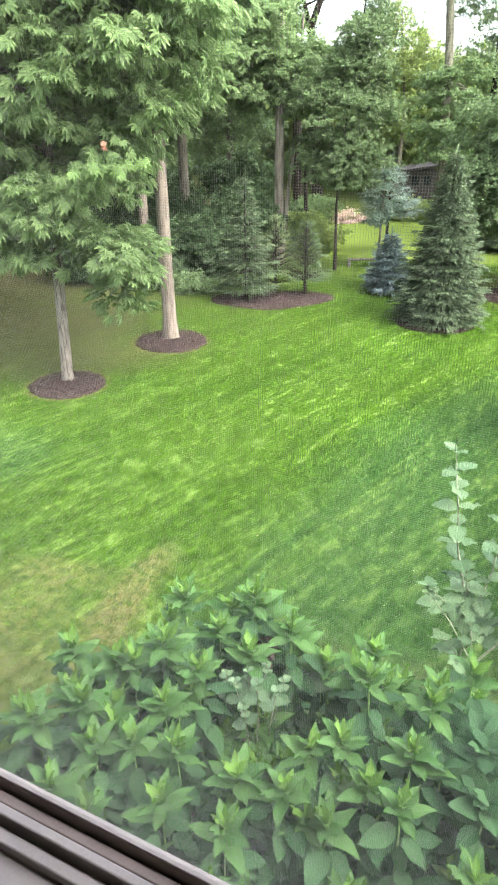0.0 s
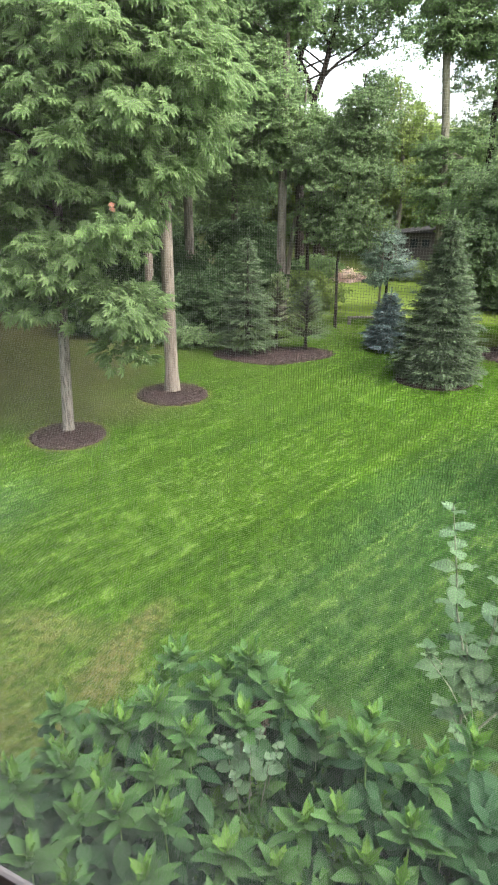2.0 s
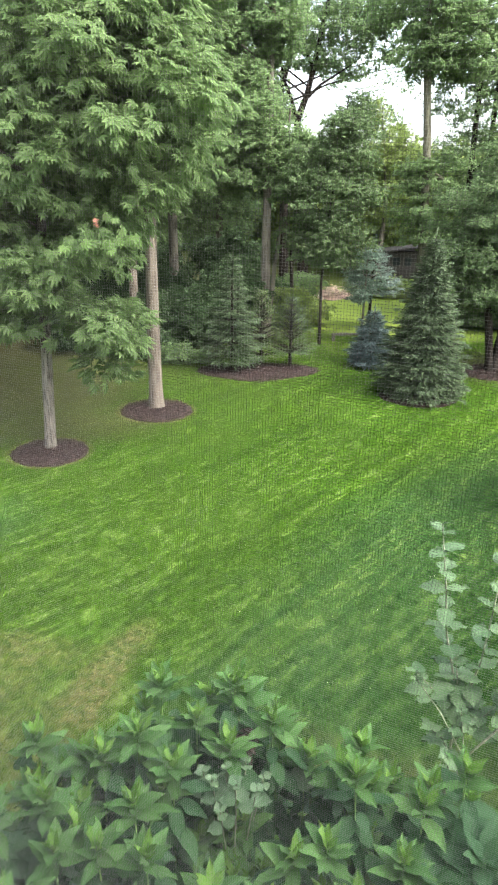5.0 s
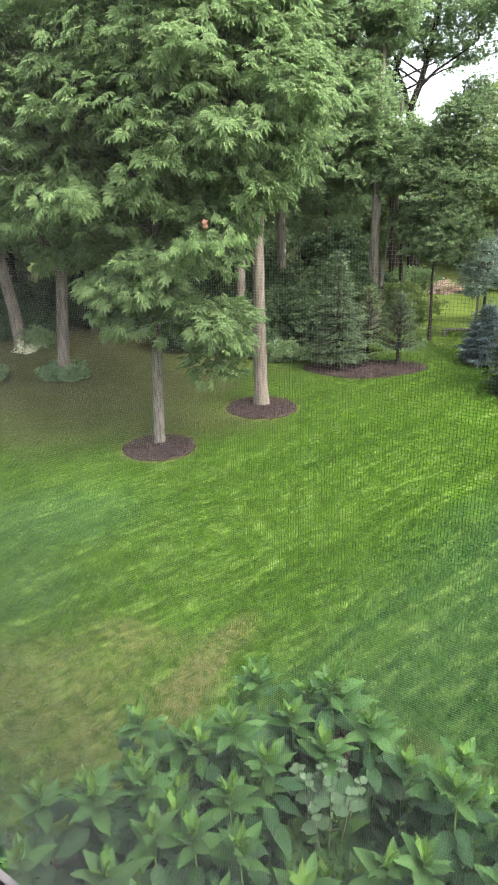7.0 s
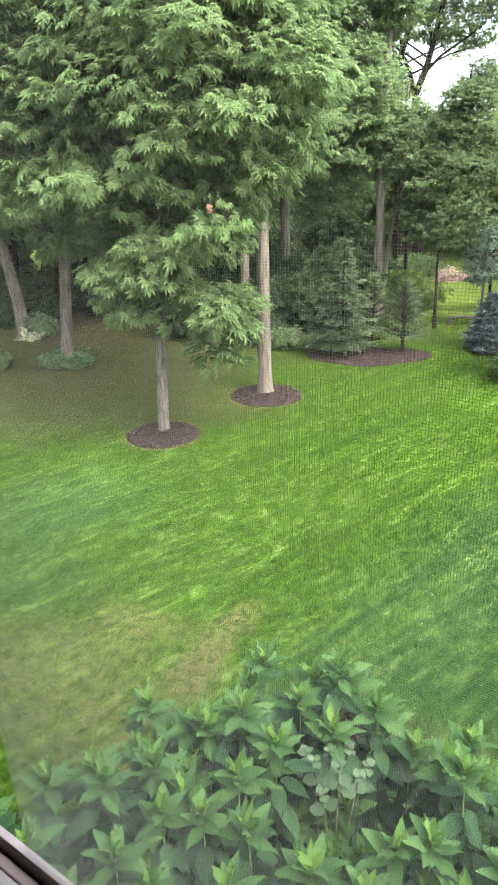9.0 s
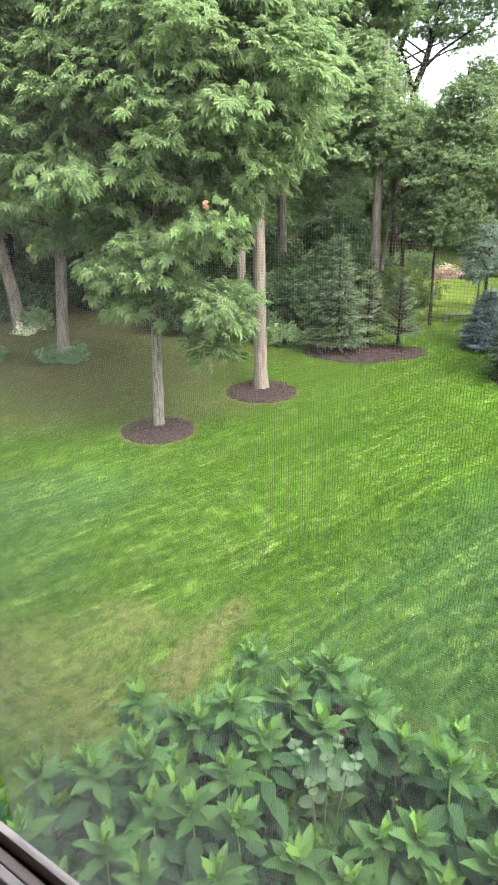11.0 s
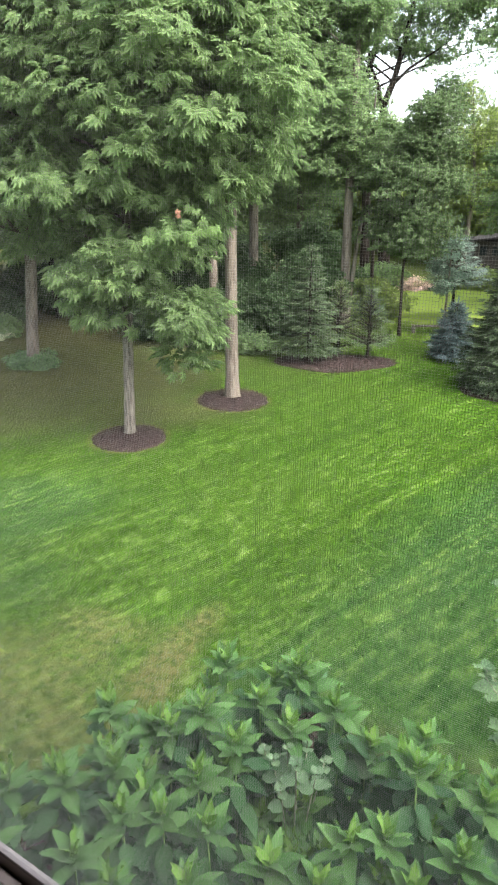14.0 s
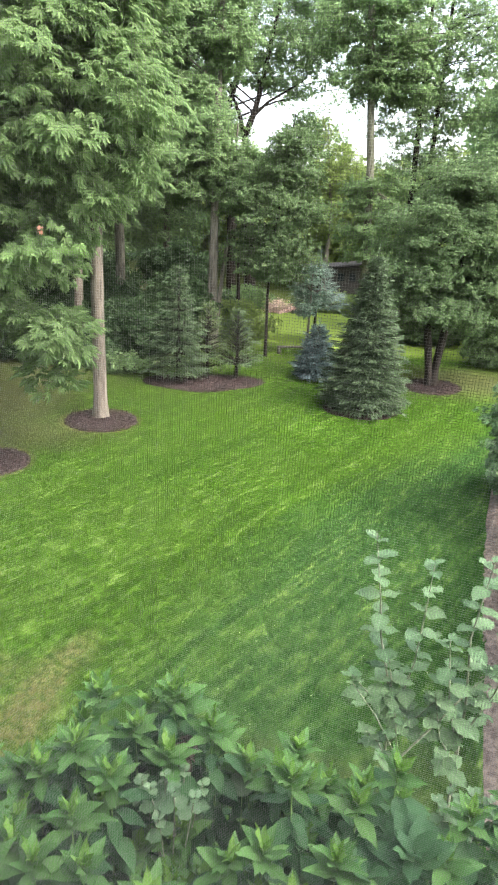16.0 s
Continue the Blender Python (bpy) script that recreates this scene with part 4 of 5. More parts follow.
for k, x, y, s, turn in ((1, -20, 36, 1.15, 80), (0, -12, 40, 1.2, 200), (1, -6.5, 43, 1.25, 120), (1, -19, 27, 1.0, 310), (0, 0.0, 45, 0.95, 150),
                         (1, 19.0, 31, 1.1, 220), (0, 25.5, 41, 1.25, 15), (1, 16.0, 22.5, 0.95, 100), (0, 24, 29, 1.1, 300), (1, -26, 32, 1.2, 10), (1, -9.0, 27.0, 1.0, 60),
                         (2, 14.5, 50, 1.05, 60), (2, 19, 54, 1.2, 160), (2, 6.5, 55, 1.15, 250), (2, 2.0, 58, 1.3, 20), (2, 25, 58, 1.4, 100), (2, 11.8, 46, 1.2, 200)):
    copy_thing(wood_kinds[k], pose(x, y, 0, 0, 0, turn) @ Matrix.Scale(s, 4))


def far_woods():
    rng = np.random.default_rng(77)
    n = 15000
    a = rng.uniform(-0.95, 0.95, n)
    d = rng.uniform(62, 80, n)
    top = 10 + 9 * np.abs(np.sin(a * 7.0 + 1.0)) * (0.4 + 0.6 * np.abs(np.sin(a * 2.3 + 0.5)))
    top = np.where((a > 0.07) & (a < 0.42), 6.5, top)
    z = top * rng.random(n) ** 0.7
    p = np.stack([d * np.sin(a), d * np.cos(a), z], -1)
    way = rng.normal(size=(n, 3))
    way[:, 2] -= 0.4
    v, f = scatter(SPRIGS[0], p, frames_of(way, rng.normal(size=(n, 3)) * 0.4 + (0, -0.4, 1)), rng.uniform(1.2, 2.2, n))
    ob = put("far_woods", mesh_np("far_woods", v, f), M["leaf_wood"])
    tagged(ob, "far green woods closing the view", "woods", kind="stuff")


far_woods()


# ---- conifers ----
def twig_template(needles, length, width):
    """A needled twig, one unit long: a thin spine with short needles round it."""
    rng = np.random.default_rng(9)
    vs, fs = [], []
    for i in range(needles):
        s = (i + 0.5) / needles
        a = rng.uniform(0, 2 * np.pi) if i % 2 else (0.0 if i % 4 else np.pi)
        side = np.array([math.cos(a), 0, math.sin(a) * 0.7 + 0.15])
        p = np.array([0, s * (1 - length * 0.4), 0.0])
        tip = p + side * length * 0.8 * (1 - 0.4 * s) + np.array([0, length, 0])
        w = np.cross(tip - p, (0.3, 0.2, 1.0))
        w *= width / np.linalg.norm(w)
        vs += [p - w, p + w, tip]
        fs.append((3 * i, 3 * i + 1, 3 * i + 2))
    return np.array(vs), np.array(fs)


TWIG = twig_template(16, 0.26, 0.040)
SOFT = twig_template(10, 0.5, 0.018)


def conifer(name, x, y, height, radius, whorls, needles, label, seed, template=TWIG, twig=0.2, lift=0.25, droop=0.35, base=0.12, density=1.0, full=1.0, tiers=0.2, inner=0.0):
    """A young conifer: a stem, boughs in whorls, and needled twigs in a flat fan along each bough."""
    rng = np.random.default_rng(seed)
    root = thing(name, x, y, 0, label, "conifer")
    put("trunk", tube_mesh("trunk", [(0, 0, -0.05), (0, 0, height * 0.5), (0, 0, height)], [0.03 + height * 0.015, 0.02 + height * 0.007, 0.006], 8, 0.05, seed), M["bark_dark"], root)
    place, way, size, wood_v, wood_f, count = [], [], [], [], [], 0
    for w in range(whorls):
        s = (w + 0.5 + tiers * rng.uniform(-1, 1)) / whorls
        z = base + (height - base) * s**0.94
        reach = radius * (1 - s) ** full * (0.86 + 0.14 * min(1, s * 7)) + 0.05
        boughs = int(round(7 + 9 * (1 - s)))
        turn = rng.uniform(0, 6)
        for k in range(boughs):
            a = turn + 2 * math.pi * (k + rng.uniform(-0.3, 0.3)) / boughs
            r = reach * rng.uniform(0.82, 1.12)
            out = np.array([math.cos(a), math.sin(a), 0])
            side = np.array([-math.sin(a), math.cos(a), 0])
            u = np.linspace(0, 1, 8)
            pts = np.outer(u * r, out)
            pts[:, 2] = z + rng.normal() * 0.03 + r * (lift * u * (0.9 + s) - droop * u**1.4 * (1 - 0.9 * s) + 0.30 * np.maximum(0, u - 0.65) ** 1.3)
            v, f = tube(pts, np.linspace(0.012 + 0.006 * r, 0.003, 8), 4, 0, 0, 0, False)
            wood_v.append(v), wood_f.append(f + count)
            count += len(v)
            m = max(4, int((0.15 + r) * 26 * density))
            t = rng.uniform(0.05, 1.0, m) ** 0.7
            c = np.stack([np.interp(t, u, pts[:, n]) for n in range(3)], -1)
            sgn = rng.choice((-1, 1), m)
            wide = np.minimum((1.04 - t) * 0.75, 0.42) * r
            across = sgn * wide * rng.random(m)
            dirs = out * rng.uniform(0.5, 1.0, m)[:, None] + side * (sgn * rng.uniform(0.1, 0.8, m) * (1.1 - t))[:, None]
            dirs[:, 2] += rng.normal(scale=0.10, size=m) - 0.10 + lift * s
            c = c + side * across[:, None]
            c[:, 2] += rng.normal(scale=0.016, size=m) - 0.25 * np.abs(across)
            place.append(c)
            way.append(dirs)
            size.append(rng.uniform(0.7, 1.3, m) * twig * (0.75 + 0.25 * (1 - s)))
    if inner:      # the dense shaded twigs nearer the stem
        m = int(2600 * inner * radius * height)
        s = 1 - np.sqrt(rng.random(m))
        a, r = rng.uniform(0, 2 * np.pi, m), radius * (1 - s) ** full * rng.uniform(0.3, 0.74, m)
        place.append(np.stack([r * np.cos(a), r * np.sin(a), base + (height - base) * s**0.94 - 0.12 * r], -1))
        way.append(np.stack([np.cos(a), np.sin(a), rng.uniform(-0.5, 0.1, m)], -1) + rng.normal(scale=0.25, size=(m, 3)))
        size.append(rng.uniform(0.8, 1.4, m) * twig)
    place, way, size = np.vstack(place), np.vstack(way), np.concatenate(size)
    place[:, 2] = np.maximum(place[:, 2], 0.07)
    lead = np.array([(0, 0, height - 0.05)])
    place, way, size = np.vstack([place, lead, lead]), np.vstack([way, [(0.05, 0, 1)], [(0.3, 0.2, 1)]]), np.append(size, [twig * 1.6, twig])
    v, f = scatter(template, place, frames_of(way, rng.normal(size=way.shape) * 0.4 + (0, 0, 1)), size)
    put("branchwood", mesh_np("branchwood", np.vstack(wood_v), np.vstack(wood_f)), M["bark_dark"], root)["kind"] = "stuff"
    put("needles", mesh_np("needles", v, f), needles, root)["kind"] = "stuff"
    return root


conifer("green_spruce", 5.70, 16.9, 4.2, 1.38, 17, M["spruce"], "full young green spruce on a mulch ring", 61, density=2.2, twig=0.17, full=0.92, lift=0.10, droop=0.34, base=0.22, tiers=0.16, inner=0.8)
conifer("bed_spruce", 0.55, 19.6, 3.5, 1.05, 10, M["spruce"], "young green spruce in the mulch bed", 62, density=1.7, twig=0.17, full=0.9, lift=0.14, base=0.32, tiers=0.2, inner=0.12)
conifer("blue_spruce", 5.05, 20.2, 1.75, 0.80, 9, M["blue_spruce"], "small blue spruce beside the green one", 63, density=2.2, twig=0.17, full=0.8, inner=0.6)
conifer("wispy_conifer", 2.4, 19.9, 2.1, 0.75, 13, M["spruce"], "wispy thin young conifer in the mulch bed", 64, SOFT, 0.24, 0.5, 0.2, 0.3, 0.26, tiers=0.6)
conifer("wispy_conifer", 1.5, 20.3, 2.2, 0.75, 13, M["wispy"], "wispy thin young conifer in the mulch bed", 65, SOFT, 0.24, 0.5, 0.2, 0.3, 0.26, tiers=0.6)
conifer("back_spruce", 6.3, 26.4, 3.3, 1.1, 9, M["silver_spruce"], "pale blue-green spruce behind the green one", 66, SOFT, 0.34, 0.3, 0.25, 1.3, 0.65, tiers=0.5)


# ---- shrubs and low plants ----
def shrub(name, x, y, blobs, pads, per_pad, leaf, label, seed, size=0.2, pad=0.3, template=None, category="shrub", droop=0.2):
    root = thing(name, x, y, 0, label, category)
    me, c = crown_mesh("foliage", seed, blobs, pads, per_pad, template or SPRIGS[0], size, pad, droop)
    co = np.empty(len(me.vertices) * 3, np.float32)
    me.vertices.foreach_get("co", co)
    co.reshape(-1, 3)[:, 2] = np.maximum(co.reshape(-1, 3)[:, 2], 0.01 + 0.02 * np.abs(np.sin(37 * co.reshape(-1, 3)[:, 0])))
    me.vertices.foreach_set("co", co)
    put("foliage", me, leaf, root)
    rng = np.random.default_rng(seed)
    for k in range(4):
        b = blobs[k % len(blobs)]
        tip = np.array(b[:3]) + rng.normal(scale=0.4, size=3) * np.array(b[3:])
        put("stem", tube_mesh("stem", bend((0.04 * k, 0.03 * k, -0.02), tip, 0.05, 5, 0.02, rng), np.linspace(0.025, 0.008, 5), 6, 0, k), M["bark_dark"], root)
    return root


# leaf_shade carries the woods' shade in its dark base colour
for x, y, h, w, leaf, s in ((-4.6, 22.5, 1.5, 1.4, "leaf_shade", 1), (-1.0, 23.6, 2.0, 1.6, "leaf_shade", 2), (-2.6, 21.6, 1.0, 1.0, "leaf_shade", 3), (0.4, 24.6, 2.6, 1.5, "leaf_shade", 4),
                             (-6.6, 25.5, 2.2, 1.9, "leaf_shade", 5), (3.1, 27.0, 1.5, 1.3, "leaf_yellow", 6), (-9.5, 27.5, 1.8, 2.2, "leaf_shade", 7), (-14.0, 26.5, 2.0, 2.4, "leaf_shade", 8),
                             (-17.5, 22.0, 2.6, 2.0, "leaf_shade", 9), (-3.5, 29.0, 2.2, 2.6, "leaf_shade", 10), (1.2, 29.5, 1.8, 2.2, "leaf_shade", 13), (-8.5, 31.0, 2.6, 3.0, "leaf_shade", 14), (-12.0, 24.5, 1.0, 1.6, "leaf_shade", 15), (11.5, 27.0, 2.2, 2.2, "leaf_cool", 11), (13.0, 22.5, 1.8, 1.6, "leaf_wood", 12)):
    shrub("shrub", x, y, [(0, 0, h * 0.5, w, w * 0.7, h * 0.5)], int(75 * w * h), 15, M[leaf], "leafy shrub at the edge of the woods, coloured dark as if in shade" if leaf == "leaf_shade" else "leafy green shrub at the edge of the lawn",
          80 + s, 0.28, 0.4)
shrub("hosta_clump", -7.75, 18.3, [(0, -0.05, 0.2, 0.72, 0.55, 0.28)], 44, 16, M["leaf_bush"], "ring of low grey-green leaves round a tree foot", 101, 0.2, 0.2, category="plant")
shrub("white_hosta", -10.55, 21.9, [(0, -0.1, 0.2, 0.55, 0.45, 0.22)], 16, 6, M["blossom"], "cream-variegated low plant beside a trunk", 102, 0.22, 0.2, category="plant")
shrub("low_shrub", -10.4, 22.4, [(0, -0.2, 0.4, 0.6, 0.5, 0.4)], 30, 14, M["leaf_wood"], "small green shrub behind a pale plant", 103, 0.2, 0.25)
shrub("low_shrub", -10.0, 17.9, [(0, 0, 0.25, 0.55, 0.5, 0.3)], 34, 14, M["leaf_wood"], "low green bush on the lawn's edge", 104, 0.2, 0.25)
shrub("hosta_clump", -1.15, 20.6, [(0, 0, 0.25, 0.95, 0.4, 0.3)], 30, 12, M["leaf_wood"], "pale-edged low plants along the woods", 105, 0.26, 0.25, category="plant")
shrub("flower_bed", 6.2, 34.6, [(0, 0, 0.25, 1.0, 0.5, 0.35)], 40, 14, M["pink"], "patch of pink flowers at the far lawn's edge", 107, 0.22, 0.3, category="flowers")
shrub("garden_bush", 9.3, 35.5, [(0, 0, 0.5, 1.8, 0.8, 0.5)], 70, 14, M["leaf_yellow"], "bright yellow-green bush by the far lawn", 108, 0.3, 0.4)
shrub("garden_bush", 4.4, 34.8, [(0, 0, 0.7, 1.1, 0.8, 0.8)], 60, 14, M["leaf_wood"], "dark green bush by the far lawn", 109, 0.3, 0.4)
# added bushes, out of view, that cast shade over the right of the lawn
for x, y, h, w, s in ((5.3, 3.6, 2.9, 1.0, 1), (5.6, 5.1, 2.7, 0.95, 2), (6.3, 6.5, 2.3, 0.9, 3), (6.9, 7.9, 1.5, 0.75, 4), (7.6, 10.9, 1.7, 0.8, 5), (5.9, 2.2, 3.1, 1.1, 6)):
    shrub("side_bush", x, y, [(0, 0, h * 0.5, w, w, h * 0.5)], int(60 * w * h), 9, M["leaf_bush"], "unseen tall bush added to shade the lawn", 130 + s, 0.36, 0.35)
bush = shrub("side_bush", 6.12, 9.2, [(0, 0, 2.1, 0.5, 0.6, 1.2), (0.6, 0.3, 2.3, 0.7, 0.8, 1.1)], 130, 20, M["leaf_bush"], "tall light green bush beside the lawn", 110, 0.22, 0.28)
put("trunk", tube_mesh("trunk", [(-0.05, -0.2, -0.05), (-0.06, -0.2, 1.0), (0.05, -0.1, 2.4)], [0.09, 0.07, 0.04], 8, 0.04, 3), M["bark_dark"], bush)
mulch_bed((6.2, 7.3, lambda a: ((math.cos(a - 1.1) / 6.0) ** 4 + (math.sin(a - 1.1) / 1.3) ** 4) ** -0.25), 0.04, "pale reddish mulch strip along the side of the lawn", 6, "mulch_pale")

under = shrub("understorey_bush", -8.0, 35.0, [(0, 0, 1.3, 2.2, 1.2, 1.5)], 120, 18, M["leaf_shade"], "understorey bush among the trees, coloured dark as if in shade", 120, 0.36, 0.5)
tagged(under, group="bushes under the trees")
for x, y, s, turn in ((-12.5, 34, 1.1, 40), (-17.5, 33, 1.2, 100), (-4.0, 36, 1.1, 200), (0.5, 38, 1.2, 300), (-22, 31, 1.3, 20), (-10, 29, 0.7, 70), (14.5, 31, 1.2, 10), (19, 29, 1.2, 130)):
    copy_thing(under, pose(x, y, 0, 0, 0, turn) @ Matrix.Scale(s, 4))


# ---- far garden things ----
def shed(x, y):
    s = thing("garden_shed", x, y, 0, "dark wooden garden shed on posts with a sloping roof", "shed")
    w, d, z0, z1 = 1.9, 1.6, 0.55, 2.1
    part("body", box(bmesh.new(), (-w / 2, -d / 2, z0), (w / 2, d / 2, z1), 0.01), M["siding"], s)
    part("roof", box(bmesh.new(), (-w / 2 - 0.25, -d / 2 - 0.3, 0), (w / 2 + 0.25, d / 2 + 0.3, 0.09), 0.01, pose(0, 0, z1 + 0.12, 0, -7, 0)), M["roofing"], s, "dark sloping roof")
    for px in (-0.85, 0.85):
        for py in (-0.7, 0.7):
            part("post", box(bmesh.new(), (px - 0.06, py - 0.06, -0.05), (px + 0.06, py + 0.06, z0), 0.005), M["siding"], s)
    for px in (-0.42, 0.28):
        win = part("window", box(bmesh.new(), (px - 0.27, -d / 2 - 0.03, 1.25), (px + 0.27, -d / 2 + 0.02, 1.85), 0.004), M["weathered"], s, "pale window frame")
        part("pane", box(bmesh.new(), (px - 0.21, -d / 2 - 0.04, 1.31), (px + 0.21, -d / 2 - 0.03, 1.79)), M["glass"], win, "dark glass pane")
    for k in range(9):
        part("board", box(bmesh.new(), (-w / 2, -d / 2 - 0.02, z0 + 0.02 + 0.17 * k), (w / 2, -d / 2 - 0.004, z0 + 0.175 + 0.17 * k), 0.004), M["siding"], s)


def feeder(x, y):
    f = thing("bird_feeder", x, y, 0, "thin dark hooked pole with a small white tray", "bird feeder")
    pts = [(0, 0, -0.1), (0, 0, 1.0), (0, 0, 1.7), (0.04, 0, 1.85), (0.14, 0, 1.9), (0.22, 0, 1.82), (0.23, 0, 1.72)]
    put("pole", tube_mesh("pole", pts, [0.018] * 7, 6), M["dark_metal"], f)
    part("tray", box(bmesh.new(), (-0.36, -0.12, 1.28), (-0.02, 0.12, 1.34), 0.01), M["white_metal"], f, "small white tray")


def low_bench(x, y):
    b = thing("log_bench", x, y, 0, "low weathered wooden log bench on the grass", "bench")
    put("seat", tube_mesh("seat", [(-0.62, 0, 0.24), (0, 0.02, 0.25), (0.62, 0, 0.24)], [0.045, 0.05, 0.045], 10, 0.04, 2), M["weathered"], b)
    for px in (-0.55, 0.55):
        part("foot", box(bmesh.new(), (px - 0.06, -0.08, -0.03), (px + 0.06, 0.08, 0.20), 0.02), M["weathered"], b)


shed(11.0, 40.0)
feeder(6.2, 27.0)
low_bench(5.0, 24.0)


# ---- the tall leafy plants under the window ----
def leaf_blade(name, length, width, fold, arch, serrate, seed):
    """A pointed leaf with a midrib fold, arched along its length, toothed at the edge."""
    rng = np.random.default_rng(seed)
    k = 8
    u = np.linspace(0, 1, k)
    shape = np.sin(np.pi * u**0.72) ** 0.85 * width
    shape[0] = 0.008 * 1.0
    shape[-1] = 0.0
    shape = shape * (1 + serrate * np.where(np.arange(k) % 2, 1, -1))
    z = -arch * u**2 * length
    y = length * (u - 0.25 * arch * u**2)
    rows = []
    for i in range(k):
        for s in (-1, -0.55, 0, 0.55, 1):
            rows.append((s * shape[i], y[i], z[i] + fold * abs(s) * shape[i] + 0.006 * rng.normal() * (abs(s) > 0.9)))
    f = [(i * 5 + j, i * 5 + j + 1, (i + 1) * 5 + j + 1, (i + 1) * 5 + j) for i in range(k - 1) for j in range(4)]
    me = mesh_np(name, np.array(rows), np.array(f))
    me.validate()
    return smooth(me)


def blades(tag, sizes, material, serrate=0.04, fold=0.35):
    made = []
    for i, (length, width, arch) in enumerate(sizes):
        me = leaf_blade("leaf_" + tag, length, width, fold, arch, serrate, i + 1)
        me.materials.append(material)
        made.append(me)
    return made


OLD = blades("old", ((0.20, 0.048, 0.14), (0.185, 0.052, 0.22), (0.225, 0.056, 0.18), (0.165, 0.045, 0.10)), M["cup_old"], 0.03, 0.16)
YOUNG = blades("young", ((0.185, 0.038, 0.20), (0.170, 0.034, 0.12), (0.205, 0.042, 0.28)), M["cup_young"], 0.03, 0.22)
BUD = blades("bud", ((0.13, 0.022, -0.05), (0.105, 0.019, 0.1)), M["cup_heart"])
DARK = blades("dark", ((0.14, 0.030, 0.5), (0.11, 0.026, 0.7)), M["cup_dark"])


def leaf_at(mesh, parent, p, turn, pitch, size=1.0, roll=0.0):
    """A leaf from p that points along turn (radians) and rises by pitch (degrees)."""
    m = Matrix.Translation(p) @ Euler((0, 0, turn - math.pi / 2)).to_matrix().to_4x4() @ Euler((radians(pitch), radians(roll), 0)).to_matrix().to_4x4() @ Matrix.Scale(size, 4)
    return put("leaf", mesh, None, parent, "", m)


def tall_plant(x, y, top, rng, lean_most=0.08, flush=True):
    p = thing("tall_plant", x, y, 0, "tall leafy green plant with bright young top leaves", "plant", "tall plants under the window")
    lean = rng.normal(scale=lean_most, size=2)
    pts = np.array([(lean[0] * s * s, lean[1] * s * s, -0.03 + (top - 0.02) * s) for s in np.linspace(0, 1, 7)])
    put("stem", tube_mesh("stem", pts, np.linspace(0.011, 0.004, 7), 6, 0.03, 1), M["cup_stem"], p)
    a = rng.uniform(0, math.pi)

    def on_stem(z):
        return np.array([np.interp(z / top, np.linspace(0, 1, 7), pts[:, n]) for n in range(2)] + [z])

    # the head: a narrow heart, then a loose rosette of young leaves that spread as they age
    for k in range(5 if flush else 0):
        leaf_at(BUD[k % 2], p, on_stem(top - 0.012), a + 1.26 * k + rng.normal() * 0.15, rng.uniform(48, 74), rng.uniform(0.75, 1.15), rng.normal() * 12)
    count = int(rng.integers(8, 12))
    for k in range(count):
        s = k / count
        leaf_at((YOUNG if flush else OLD)[rng.integers(3)], p, on_stem(top - 0.02 - 0.09 * s), a + 2.4 * k + rng.normal() * 0.15, 60 - 42 * s + rng.normal() * 7, (0.72 + 0.34 * s) * rng.uniform(0.9, 1.12), rng.normal() * 12)
    z = top - 0.16
    while z > top - 0.82:      # broad leaves in pairs on short stalks
        at = on_stem(z)
        for s in (0, math.pi):
            t = a + s + rng.normal() * 0.25
            out = np.array([math.cos(t), math.sin(t), 0.0])
            leaf_at(OLD[rng.integers(4)], p, at + out * rng.uniform(0.01, 0.07), t, rng.uniform(-30, 14), rng.uniform(0.68, 1.04), rng.normal() * 14)
        a += math.pi / 2 + rng.normal() * 0.3
        z -= 0.043 * rng.uniform(0.85, 1.2)
    return p


TOPS = [(0.0, 2.95, 2.68), (0.35, 2.92, 2.62), (0.58, 2.8, 2.55), (-0.14, 2.61, 2.65), (-0.32, 2.49, 2.6), (0.06, 2.49, 2.5), (-0.53, 2.27, 2.6), (1.0, 2.58, 2.3), (1.01, 2.34, 2.6),
        (1.45, 2.26, 2.65), (-0.23, 2.13, 2.45), (0.01, 2.1, 2.4), (0.62, 2.12, 2.42), (0.76, 2.12, 2.45), (1.05, 1.98, 2.45), (-0.62, 1.86, 2.5), (-0.74, 2.19, 2.6), (1.25, 2.26, 2.5),
        (-0.12, 2.85, 2.52), (0.2, 2.98, 2.5), (0.46, 3.0, 2.5), (0.62, 2.92, 2.35), (0.17, 2.84, 2.5), (-0.2, 2.7, 2.5), (0.32, 2.72, 2.46), (-0.36, 2.62, 2.5), (1.2, 2.62, 2.25), (1.42, 2.55, 2.3), (1.62, 2.5, 2.25)]
MORE = [(0.24, 2.08, 2.35), (-0.43, 2.05, 2.5), (0.47, 1.94, 2.35), (0.88, 1.92, 2.3), (1.28, 1.96, 2.4), (1.48, 2.05, 2.5), (-0.1, 1.84, 2.35), (-0.46, 1.76, 2.4), (0.17, 1.82, 2.3),
        (0.67, 1.86, 2.25), (1.06, 1.82, 2.3), (1.4, 1.84, 2.35), (-1.03, 2.18, 2.5), (-0.82, 2.29, 2.5), (-1.01, 1.9, 2.45), (-0.78, 1.75, 2.4), (1.8, 2.23, 2.5), (1.7, 1.99, 2.4), (1.66, 1.75, 2.35), (2.0, 2.1, 2.4), (1.95, 1.8, 2.3), (2.2, 2.35, 2.35), (-1.3, 2.1, 2.45), (-1.3, 1.8, 2.4), (1.85, 1.5, 2.3), (1.3, 1.55, 2.3)]


